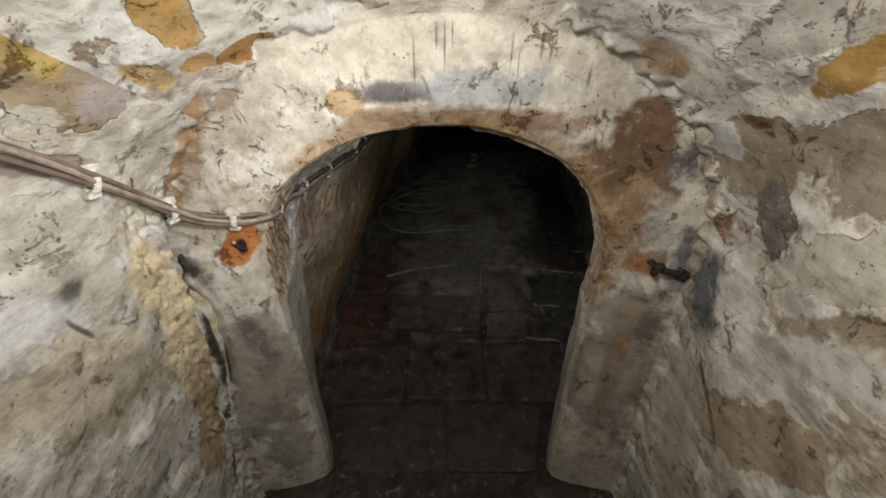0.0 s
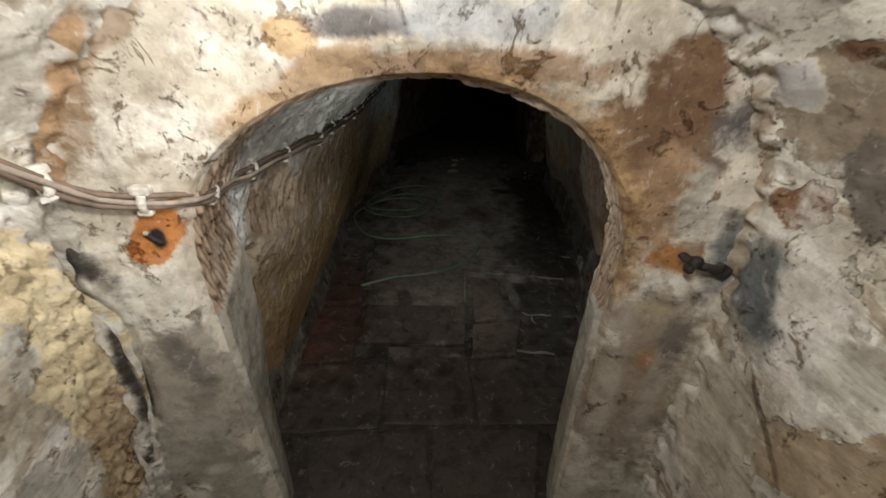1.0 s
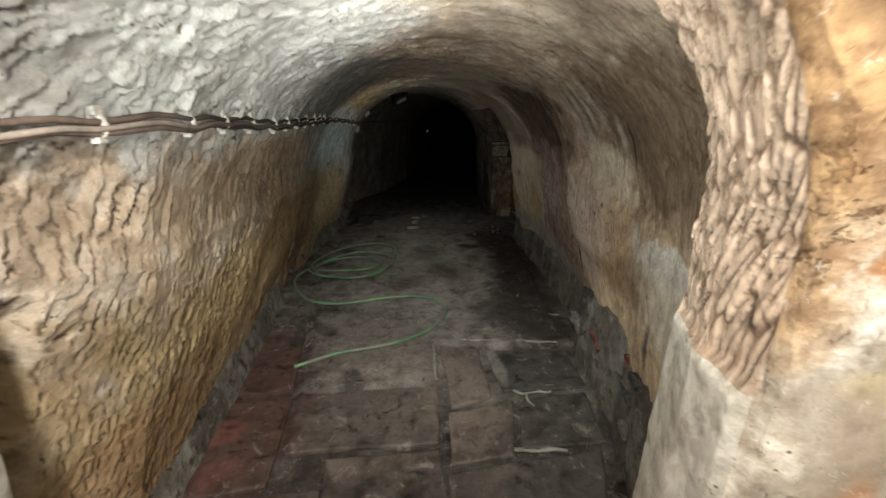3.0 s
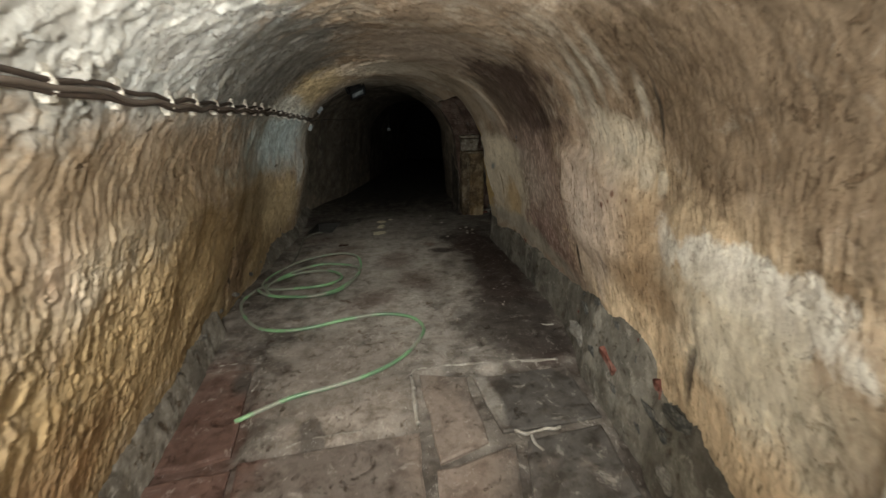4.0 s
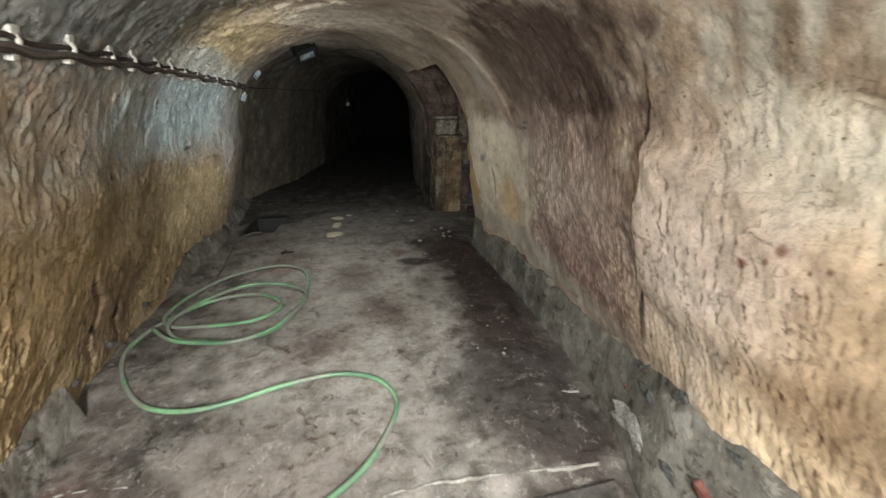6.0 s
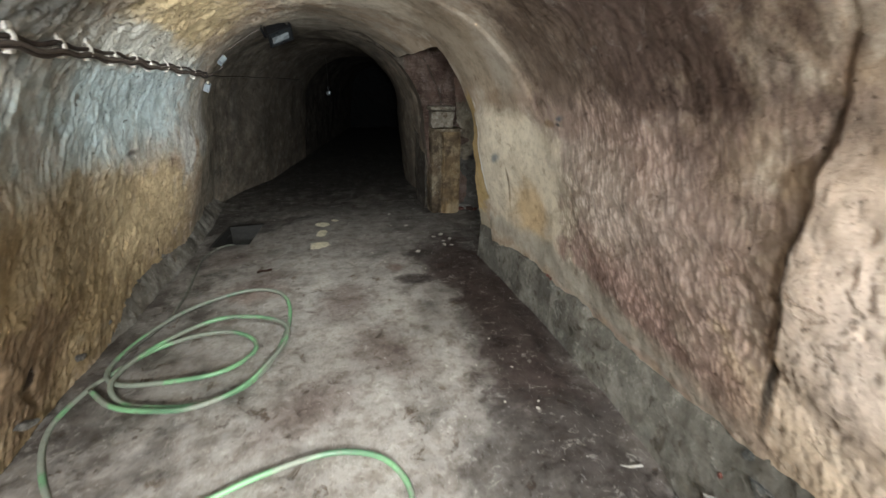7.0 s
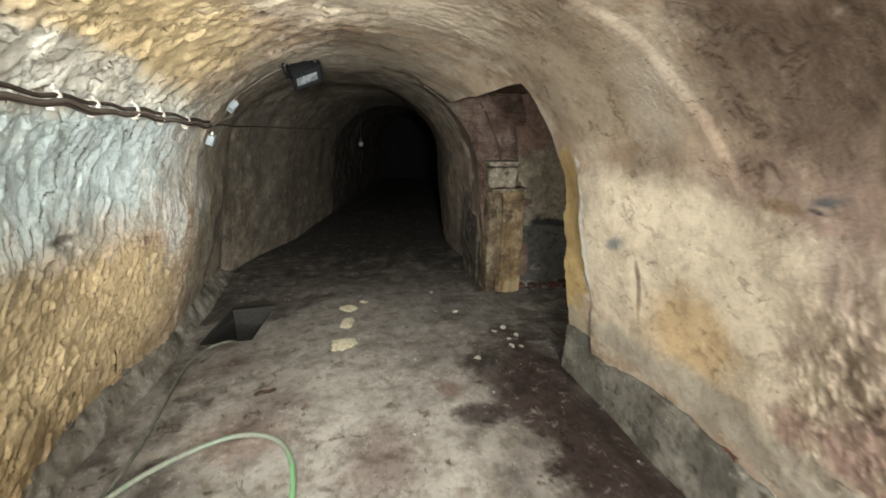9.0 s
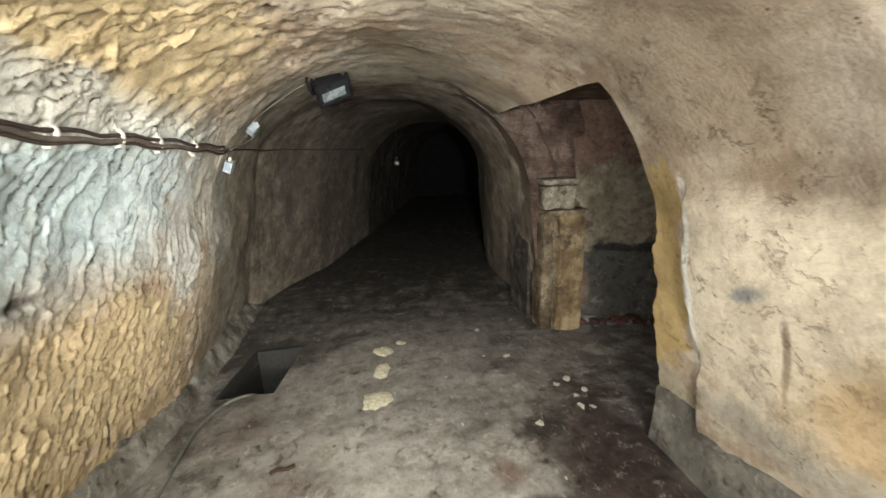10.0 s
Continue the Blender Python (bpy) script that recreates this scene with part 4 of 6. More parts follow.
def tooling(p, s):
    """Marks of pick and chisel: depth, how strongly they colour the stone, painted light of crests and shade of edges,
    chance value of each facet.
    """
    y, z = p[:, 1], p[:, 2]
    h = np.where(s < 0.5, s, 1 - s) * 5.4  # up along the wall
    left, right = (s < 0.5) * 1.0, (s >= 0.5) * 1.0
    w1 = 0.026 * fbm(p * 2.1, 3, 11) + 0.008 * fbm(p * 16, 2, 12)
    w2 = 0.035 * fbm(p * 2.1 + 5, 3, 14) + 0.024 * fbm(p * 13, 2, 15)
    fade = 0.15 + 0.85 * smooth_step(fbm(p * 2.2, 4, 50), -0.6, 0.6)
    fade = np.maximum(fade, 0.8 * smooth_step(y, 4.9, 5.7) * left)
    edge = 0.16 * fbm(p * 3.0, 3, 17)
    # zones
    up = smooth_step(z + edge, 1.05, 1.22)
    over = smooth_step(z + edge, 1.50, 1.66)
    vault = np.clip(over * (left + (s < 0.585) * right), 0, 1)
    high = left * up * (1 - vault)
    low = left * (1 - up)
    plaster = right * smooth_step(y + 1.2 * edge - 0.5 * np.clip(0.8 - z, 0, 1), 4.95, 5.35)
    near = right * (y < 3.755) * (1 - vault) * (1 - 0.85 * bell(y, 2.35, 0.75) * bell(z + edge, 0.98, 0.30))
    pink = right * (y >= 3.755) * (1 - vault) * (1 - plaster) * smooth_step(z, 0.40, 0.58)
    upper = smooth_step(z + edge, 1.42, 1.62)
    vault = vault * (1 - 0.75 * smooth_step(s + 0.3 * edge, 0.47, 0.53))
    # long slanting gouges above, scaly facets in the vault, short dashes below
    b2, e2, t2, r2 = scoops((y - 0.25 * h + 1.2 * w1) / 0.066, (h + 0.2 * y + 1.2 * w2) / 0.072, 2)
    b4, e4, t4, r4 = scoops((y - 0.20 * h + 0.8 * w1) / 0.0155, (h + w2) / 0.050, 4)
    lens4 = (1 - smooth_step(b4, 0.02, 0.32)) * smooth_step(t4, -0.7, 0.1)
    rag = 0.013 * fbm(p * 15, 3, 33)
    yy = y - 0.30 * np.clip(y - 5.0, 0, 9)
    h1, k1, q1 = scarps((yy - 0.36 * h + 1.5 * w1 + 0.7 * w2 + rag) / 0.046, (h + 0.25 * y + 1.6 * w2 + rag) / 0.17, 41)
    h2, k2, q2 = scarps((yy - 0.45 * h + 2.0 * w1 + 1.2 * w2 + 1.3 * rag) / 0.052, (h + 0.35 * y + 1.8 * w2 + rag) / 0.10, 51)
    h3, k3, q3 = scarps((yy - 0.10 * h + 1.1 * w1 + 0.25 * w2 + 0.8 * rag) / np.where(s < 0.5, 0.036, 0.032), (h + 0.12 * y + 1.5 * w2 + rag) / 0.068, 61)
    crease2 = smooth_step(e2, 0.0, 0.15)
    flat = 1 - 0.35 * left * bell(y, 5.72, 0.62) * bell(z, 0.80, 0.36)  # the worn smooth stretch of the left wall
    far = smooth_step(y, 4.9, 5.7)  # bolder strokes further in
    d = high * (0.35 + 0.65 * fade) * (0.014 + 0.011 * far) * (h1 - 0.7 * k1 + 0.25 * q1)
    d = d + vault * (0.35 + 0.65 * fade) * (0.017 + 0.013 * far) * (h2 - 0.6 * k2 + 0.35 * q2 - 0.3 * r2 + 0.25 * t2)
    d = d + (low * (0.0135 + 0.011 * far) * flat + near * 0.0095 * (1 - 0.5 * upper) * (1 - 0.6 * smooth_step(y, 3.1, 3.5) * smooth_step(z, 0.75, 0.95))) * (0.35 + 0.65 * fade) * (h3 - 0.8 * k3 + 0.25 * q3)
    d = d + pink * (1 - 0.6 * upper) * (0.4 + 0.6 * fade) * 0.0022 * (lens4 + 0.25 * t4)
    d = d * (1 + 0.8 * (1 - smooth_step(y, 3.2, 4.4)) * left) + 0.0045 * (1 - plaster) * fbm(p * 17, 4, 23)
    d = d * (1 - 0.6 * smooth_step(y, 7.3, 7.9))
    hewn = high * (0.5 + 0.5 * fade) + vault * (0.5 + 0.5 * fade) + low * (0.55 + 0.45 * fade) * flat + near * (0.4 + 0.6 * fade) * (1 - 0.4 * upper) + pink * (0.52 - 0.25 * upper) * (0.45 + 0.55 * fade)
    hewn = np.clip(hewn * (1 + 0.35 * (1 - smooth_step(y, 3.2, 4.4)) * left), 0, 1) * (1 - 0.6 * smooth_step(y, 7.3, 7.9))
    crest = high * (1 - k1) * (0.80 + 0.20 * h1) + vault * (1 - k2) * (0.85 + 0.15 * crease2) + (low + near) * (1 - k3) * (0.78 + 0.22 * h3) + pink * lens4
    facet = high * q1 + vault * 0.6 * (q2 + t2) + 0.7 * (low + near) * q3 + 0.5 * pink * t4
    return d, hewn, crest, facet


def shell(name, s0, s1, y0, y1, step, material, label, kind="wall"):
    ny, ns = int((y1 - y0) / step) + 2, int((s1 - s0) * 5.6 / step) + 2
    yy = np.linspace(y0, y1, ny)
    Y, S = np.meshgrid(yy, np.linspace(s0, s1, ns), indexing="ij")
    y, s = Y.ravel(), S.ravel()
    p = section(y, s)
    e = 1e-3
    n = section(y, np.minimum(s + e, 1)) - section(y, np.maximum(s - e, 0))
    n = np.stack([n[:, 2], 0 * y, -n[:, 0]], -1)
    n /= np.linalg.norm(n, axis=1)[:, None] + 1e-9
    if material is M_FAR:
        marks = [0 * y] * 4
    else:
        marks = tooling(p, s)
    base = p
    p = p + n * ((relief(p, s) + marks[0] - 0.022) * smooth_step(y, 1.78, 1.86))[:, None]
    if y1 == JAMB_Y and s0 > 0.6:  # broken edge of the jamb
        p[:, 1] += smooth_step(y, JAMB_Y - 0.14, JAMB_Y) * smooth_step(s, 0.69, 0.74) * (0.020 * vnoise(base * 7, 28) + 0.012 * fbm(base * 22, 3, 29) - 0.012)
    faces = grid_faces(ny, ns, True)
    # the rough outer side of the rock
    keep = np.arange(0, ny, 12), np.arange(0, ns, 12)
    outer = (base - n * 0.25).reshape(ny, ns, 3)[np.ix_(*keep)].reshape(-1, 3)
    back = (np.array(grid_faces(len(keep[0]), len(keep[1]))) + len(p)).tolist()
    ob = mesh_object(name, np.concatenate([p, outer]), faces + back, material)
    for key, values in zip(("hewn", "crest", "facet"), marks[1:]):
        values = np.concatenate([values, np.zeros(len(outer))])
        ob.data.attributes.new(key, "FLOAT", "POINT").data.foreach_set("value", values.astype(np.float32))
    return tagged(ob, label, kind, kind="structure")


JAMB_Y, PIER_Y = 6.53, 7.95
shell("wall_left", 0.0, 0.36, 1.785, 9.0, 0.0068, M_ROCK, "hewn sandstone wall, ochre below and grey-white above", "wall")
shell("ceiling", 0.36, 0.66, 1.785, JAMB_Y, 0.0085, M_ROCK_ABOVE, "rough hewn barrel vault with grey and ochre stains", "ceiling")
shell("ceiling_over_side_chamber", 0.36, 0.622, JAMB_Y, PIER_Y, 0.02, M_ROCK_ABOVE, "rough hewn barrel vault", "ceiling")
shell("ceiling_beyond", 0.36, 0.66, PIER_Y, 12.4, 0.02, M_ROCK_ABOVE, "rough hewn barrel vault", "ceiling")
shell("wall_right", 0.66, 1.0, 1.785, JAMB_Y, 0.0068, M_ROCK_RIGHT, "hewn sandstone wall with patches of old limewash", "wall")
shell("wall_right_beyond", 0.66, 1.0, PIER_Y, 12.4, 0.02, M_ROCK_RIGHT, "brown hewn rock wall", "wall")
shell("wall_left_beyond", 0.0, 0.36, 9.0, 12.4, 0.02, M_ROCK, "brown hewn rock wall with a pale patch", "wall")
shell("wall_left_far", 0.0, 0.36, 12.4, 18.0, 0.06, M_FAR, "hewn rock wall, darkened in colour for torch falloff", "wall")
shell("ceiling_far", 0.36, 0.66, 12.4, 18.0, 0.06, M_FAR, "hewn vault, darkened in colour for torch falloff", "ceiling")
shell("wall_right_far", 0.66, 1.0, 12.4, 18.0, 0.06, M_FAR, "hewn rock wall, darkened in colour for torch falloff", "wall")

# the end face of the rock beyond the side chamber
S, W = np.meshgrid(np.linspace(0.59, 1.0, 130), np.linspace(0, 1, 24), indexing="ij")
s, w = S.ravel(), W.ravel()
p = section(np.full_like(s, PIER_Y), s)
out = np.stack([p[:, 0] - 0.7, 0 * s, np.maximum(p[:, 2] - 0.9, 0) * 0.9], -1)
p = p + out * (0.62 * w / (np.linalg.norm(out, axis=1) + 1e-6))[:, None]
p[:, 1] += (0.04 * fbm(p * 5, 4, 90) + 0.05) * np.minimum(4 * w, 1)
end = mesh_object("rock_end_face", p, grid_faces(130, 24, True), M_ROCK_RIGHT)
end.data.materials.append(M_NICHE_TOP)
ragged_line = 1.70 + 0.18 * np.clip(1.75 - p[:, 2], 0, 1) - 0.05 + 0.02 * fbm(p * 6, 3, 91)
end.data.polygons.foreach_set("material_index", ((p[:, 0] > ragged_line)[np.array(grid_faces(130, 24, True))].mean(1) > 0.5).astype(np.int32))
tagged(end, "rough broken end of the rock wall", "wall", kind="structure")


def rough_box(name, x0, x1, y0, y1, z0, z1, material, amp, seed, label, kind, step=0.05, bend=None):
    """A block of rock or masonry with uneven faces."""
    bm = bmesh.new()
    nx, ny, nz = [max(1, int(abs(b - a) / step)) for a, b in ((x0, x1), (y0, y1), (z0, z1))]
    bmesh.ops.create_cube(bm, size=1.0)
    for axis, count in ((0, nx), (1, ny), (2, nz)):
        edges = [e for e in bm.edges if abs((e.verts[0].co - e.verts[1].co)[axis]) > 0.5]
        if count > 1:
            bmesh.ops.subdivide_edges(bm, edges=edges, cuts=count - 1, use_grid_fill=True)
    co = np.array([v.co[:] for v in bm.verts])
    q = np.stack([x0 + (co[:, 0] + 0.5) * (x1 - x0), y0 + (co[:, 1] + 0.5) * (y1 - y0), z0 + (co[:, 2] + 0.5) * (z1 - z0)], 1)
    away = co / (np.linalg.norm(co, axis=1)[:, None] + 1e-6)
    q = q + away * (amp * fbm(q * 5, 4, seed))[:, None]
    if bend:
        q = bend(q)
    for v, c in zip(bm.verts, q):
        v.co = c
    me = bpy.data.meshes.new(name)
    bm.to_mesh(me)
    bm.free()
    me.materials.append(material)
    ob = new(name, me)
    return tagged(ob, label, kind, kind="structure")


# the side chamber behind the jamb
def slant(q):
    q[:, 1] -= 0.30 * (q[:, 0] - 2.25)
    return q


rough_box("side_chamber_back_wall", 2.25, 4.5, 8.04, 8.25, -0.05, 2.05, M_NICHE, 0.03, 5, "limewashed rock wall, darker below", "wall", 0.04, slant)
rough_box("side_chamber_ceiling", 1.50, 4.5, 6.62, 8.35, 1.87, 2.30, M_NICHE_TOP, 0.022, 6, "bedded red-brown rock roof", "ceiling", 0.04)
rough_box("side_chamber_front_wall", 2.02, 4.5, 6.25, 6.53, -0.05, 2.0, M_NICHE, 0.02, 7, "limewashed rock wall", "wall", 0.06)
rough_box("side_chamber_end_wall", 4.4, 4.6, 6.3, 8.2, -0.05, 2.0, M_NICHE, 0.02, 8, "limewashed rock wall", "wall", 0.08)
rough_box("end_wall", 2.2, 5.2, 17.9, 18.1, -0.05, 2.2, M_UNLIT_END, 0.03, 9, "rock end of the gallery, coloured near black as unlit", "wall", 0.15)
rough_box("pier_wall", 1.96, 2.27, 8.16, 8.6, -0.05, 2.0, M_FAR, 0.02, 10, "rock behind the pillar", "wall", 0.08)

# ---- floor with its drain pit ----
PIT = (-0.50, -0.14, 7.50, 8.16)


def lines(a, b, step, *through_at):
    vals = np.concatenate([np.arange(a, b, step), np.array([b, *through_at])])
    return np.unique(np.round(vals, 4))


xs, ys = lines(-1.35, 4.9, 0.025, PIT[0], PIT[1]), np.concatenate([lines(1.0, 9.0, 0.025, PIT[2], PIT[3]), np.arange(9.1, 18.1, 0.1)])
Y, X = np.meshgrid(ys, xs, indexing="ij")
p = np.stack([X.ravel(), Y.ravel(), 0 * X.ravel()], -1)
p[:, 2] = 0.010 * fbm(p * 1.8, 3, 40) + 0.004 * fbm(p * 9, 3, 44)
channel = 1.0 + 0.16 * (p[:, 1] - 2.8) + 0.35
p[:, 2] -= 0.022 * smooth_step(p[:, 0], channel - 0.08, channel + 0.03) * smooth_step(p[:, 1], 3.5, 4.0) * smooth_step(7.0 - p[:, 1], 0, 0.6)
screed = np.interp(p[:, 0], [-0.60, -0.55, -0.50, 0.37, 0.43, 1.4], [4.17, 3.90, 3.36, 3.33, 3.80, 3.69])  # edge of the screed against the flagstones
p[:, 2] -= 0.028 * smooth_step(screed - p[:, 1] + 0.012 * vnoise(p * 9, 4), 0.0, 0.03)
quads = np.array(grid_faces(len(ys), len(xs)))
mid = p[quads].mean(1)
SHEAR = lambda x, y: 0.22 * np.clip(y - 7.5, 0, 0.66) * np.exp(-((x + 0.3) / 0.6) ** 2)  # the pit lies askew
p[:, 0] += SHEAR(p[:, 0], p[:, 1])
keep = ~((mid[:, 0] > PIT[0]) & (mid[:, 0] < PIT[1]) & (mid[:, 1] > PIT[2]) & (mid[:, 1] < PIT[3]))
floor = tagged(mesh_object("floor", p, quads[keep].tolist(), M_FLOOR), "worn dirty stone and mortar floor, darker along one side, shade painted at both ends", "floor", kind="structure")
thick(floor, 0.10)
bm = bmesh.new()
for x0, x1, y0, y1 in ((PIT[0] - 0.04, PIT[0], PIT[2] - 0.04, PIT[3] + 0.04), (PIT[1], PIT[1] + 0.04, PIT[2] - 0.04, PIT[3] + 0.04),
                       (PIT[0], PIT[1], PIT[2] - 0.04, PIT[2]), (PIT[0], PIT[1], PIT[3], PIT[3] + 0.04)):
    m = Matrix.LocRotScale(((x0 + x1) / 2, (y0 + y1) / 2, -0.34), None, (x1 - x0, y1 - y0, 0.64))
    bmesh.ops.create_cube(bm, size=1, matrix=m)
m = Matrix.LocRotScale(((PIT[0] + PIT[1]) / 2, (PIT[2] + PIT[3]) / 2, -0.66), None, (0.44, 0.74, 0.04))
bmesh.ops.create_cube(bm, size=1, matrix=m)
for v in bm.verts:
    v.co.x += float(SHEAR(v.co.x, v.co.y))
tagged(part("drain_pit", bm, M_PIT), "square drain pit sunk in the floor", "pit", kind="structure")

# ---- kerbs of rubble and mortar at the foot of the walls ----
def kerb(name, rows, y0, y1, side, seed, label):
    """rows: y, x at the floor, x at the top, height."""
    rows = np.array(rows)
    ny, ns = int((y1 - y0) / 0.018), 26
    Y, S = np.meshgrid(np.linspace(y0, y1, ny), np.linspace(0, 1, ns), indexing="ij")
    y, s = Y.ravel(), S.ravel()
    xf, xt, h = [np.interp(y, rows[:, 0], rows[:, k]) for k in (1, 2, 3)]
    h = h * (1 + np.where(y > 4, 0.07, 0.09) * vnoise(np.stack([y * 5, 0 * y, 0 * y], 1), seed) + 0.04 * vnoise(np.stack([y * 17, 0 * y, 0 * y], 1), seed + 1))
    face, top = np.clip(s / 0.7, 0, 1), np.clip((s - 0.7) / 0.3, 0, 1)
    x = xf + (xt - xf) * face ** 1.2 + side * 0.16 * top
    z = h * (face ** 0.9) + 0.03 * top - 0.02
    p = np.stack([x, y, z], -1)
    lumps = 1 - np.abs(vnoise(p * np.array([7, 7, 7]), seed + 3))
    even = 0.16 + 0.30 * smooth_step(4.0 - y, 0, 0.5)
    even = np.where(side < 0, 0.30 + 0.55 * smooth_step(y, 5.5, 6.5), even)
    h = h * np.where(side < 0, 1 + 0.06 * vnoise(np.stack([y * 2.3, 0 * y, 0 * y], 1), seed + 2), 1)
    d = even * (0.020 * lumps + 0.012 * fbm(p * 14, 3, seed + 5) - 0.02) + 0.006 * fbm(p * 3, 3, seed + 8)
    p[:, 0] -= side * d
    p[:, 2] += 0.6 * d * top
    ob = mesh_object(name, p, grid_faces(ny, ns, side < 0), M_KERB if side > 0 else M_KERB_LEFT)
    return tagged(ob, label, "kerb", kind="structure")


kerb("kerb_right", [(1.9, 1.04, 1.13, 0.42), (2.5, 1.24, 1.33, 0.47), (2.8, 1.35, 1.42, 0.51), (3.2, 1.41, 1.47, 0.55), (3.5, 1.465, 1.54, 0.55), (3.7, 1.54, 1.625, 0.50), (3.86, 1.61, 1.68, 0.42), (4.1, 1.68, 1.735, 0.36), (4.5, 1.765, 1.80, 0.335),
                    (4.83, 1.805, 1.83, 0.335), (5.42, 1.87, 1.895, 0.32), (6.3, 1.93, 1.955, 0.33), (6.53, 1.945, 1.965, 0.34)], 1.9, 6.53, 1, 100, "rough mortared rubble kerb along the wall foot")
kerb("kerb_left", [(1.9, -0.94, -0.98, 0.26), (3.5, -0.90, -0.95, 0.27), (4.70, -0.89, -0.95, 0.27), (4.80, -0.98, -1.0, 0.12), (5.6, -0.97, -0.98, 0.13), (6.2, -0.79, -0.86, 0.24), (7.12, -0.64, -0.76, 0.27), (7.6, -0.56, -0.72, 0.27),
                   (8.4, -0.53, -0.66, 0.26), (8.9, -0.50, -0.64, 0.2), (9.3, -0.46, -0.58, 0.03)], 1.9, 9.3, -1, 200, "rough mortared rubble kerb along the wall foot")

# ---- the portal and the stair chamber ----
def horseshoe(s, wl, wr, c, zs, zc, low_l, low_r):
    q = 0.27
    left, right = s < q, s > 1 - q
    t = np.clip((s - q) / (1 - 2 * q), 0, 1)
    a = np.pi * (1 - t)
    x = c + np.where(np.cos(a) < 0, wl, wr) * np.cos(a)
    z = zs + (zc - zs) * np.abs(np.sin(a)) ** 0.95
    u = np.where(left, s / q, (1 - s) / q)
    ease = u * u * (3 - 2 * u)
    x = np.where(left, c - low_l + (low_l - wl) * ease, np.where(right, c + low_r + (wr - low_r) * ease, x))
    z = np.where(left | right, zs * u, z)
    return x, z


RING = np.array([  # y, left, right, middle, springing, crown, left at floor, right at floor
    (1.30, 1.06, 1.00, 0.02, 1.64, 2.50, 1.12, 1.00),
    (1.36, 1.01, 0.95, 0.02, 1.64, 2.42, 1.08, 0.95),
    (1.385, 0.93, 0.86, 0.02, 1.62, 2.32, 0.92, 0.84),
    (1.41, 0.83, 0.74, 0.02, 1.56, 2.16, 0.80, 0.72),
    (1.45, 0.78, 0.655, 0.02, 1.50, 2.085, 0.72, 0.63),
    (1.50, 0.76, 0.645, 0.02, 1.50, 2.07, 0.71, 0.63),
    (1.62, 0.77, 0.66, 0.02, 1.50, 2.07, 0.74, 0.66),
    (1.78, 0.77, 0.74, 0.02, 1.50, 2.09, 0.82, 0.74),
    (1.80, 0.77, 0.74, 0.02, 1.50, 2.09, 0.82, 0.74),
])


def portal(name, v0, v1, s0, s1, material, label):
    nv, ns = int((v1 - v0) * 22) + 2, int((s1 - s0) * 5 / 0.010) + 2
    V, S = np.meshgrid(np.linspace(v0, v1, nv), np.linspace(s0, s1, ns), indexing="ij")
    v, s = V.ravel(), S.ravel()
    k = np.arange(len(RING))
    y, wl, wr, c, zs, zc, ll, lr = [np.interp(v, k, RING[:, j]) for j in range(8)]
    x, z = horseshoe(s, wl, wr, c, zs, zc, ll, lr)
    p = np.stack([x, y, z], -1)
    meet = smooth_step(v, 7.0, 8.0)[:, None]
    p = p * (1 - meet) + (section(np.full_like(s, 1.80), s) + np.array([[0, 0.0, 0.004]])) * meet
    back = smooth_step(v, 4.0, 5.0)
    d = 0.016 * fbm(p * 4, 4, 60) + 0.004 * fbm(p * 18, 3, 64)
    low = smooth_step(1.28 + 0.45 * (y - 1.45) * (x < 0) - z, -0.02, 0.02)
    hewn = back * (1 - low) * (1 - meet[:, 0])
    arc = s * 5.2 + 0.03 * vnoise(p * 9, 73)
    b1, e1, t1, r1 = scoops((y + 0.05 * vnoise(p * 5, 72) + 0.25 * arc * np.sign(0.5 - s)) / 0.021, arc / 0.115, 6)
    crease = smooth_step(e1, 0.0, 0.35)
    d = d * (1 - 0.5 * low) * (1 - meet[:, 0]) + hewn * 0.011 * (crease - 1.0 + 0.45 * t1 - 0.4 * r1) + 0.02 * low * back * (1 - meet[:, 0])
    face, inner = (1 - back), back
    radial = np.stack([c - x, 0 * y, (1.2 - z) * (z > 1.2)], -1)
    radial /= np.linalg.norm(radial, axis=1)[:, None] + 1e-6
    p = p + (np.array([[0, -1.0, 0]]) * face[:, None] + radial * inner[:, None]) * d[:, None]
    # the open crack between the arch and the bare strip
    gap = np.interp(z, [0.45, 0.75, 0.98, 1.23, 1.35, 1.49, 1.68], [0.3, 0.8, 1.35, 1.35, 1.0, 0.55, 0.3]) + 0.12 * vnoise(p * 14, 66)
    gap = np.exp(-((v - gap) / (0.10 + 0.10 * smooth_step(z, 1.0, 1.5))) ** 2) * (x < 0) * smooth_step(z, 0.40, 0.55) * smooth_step(1.74 - z, 0.0, 0.08)
    p = p + gap[:, None] * np.array([[-0.09, 0.05, 0.0]])
    faces = grid_faces(nv, ns, True)
    ob = mesh_object(name, p, faces, material)
    if material is M_PORTAL:
        edge = smooth_step(v, 2.1, 4.4) * (0.25 + 0.75 * smooth_step(z, 1.25, 1.45)) * (0.75 + 0.25 * np.sign(x))
        ob.data.attributes.new("arris", "FLOAT", "POINT").data.foreach_set("value", edge.astype(np.float32))
    if material is M_REVEAL:
        ob.data.materials.append(M_FOOT)
        ob.data.polygons.foreach_set("material_index", (low[np.array(faces)].mean(1) > 0.5).astype(np.int32))
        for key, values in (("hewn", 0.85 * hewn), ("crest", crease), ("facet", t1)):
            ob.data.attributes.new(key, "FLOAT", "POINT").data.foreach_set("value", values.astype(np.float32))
    thick(ob, 0.04)
    return tagged(ob, label, "arch", kind="structure")


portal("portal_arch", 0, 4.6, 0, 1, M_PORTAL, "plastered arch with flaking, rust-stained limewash")
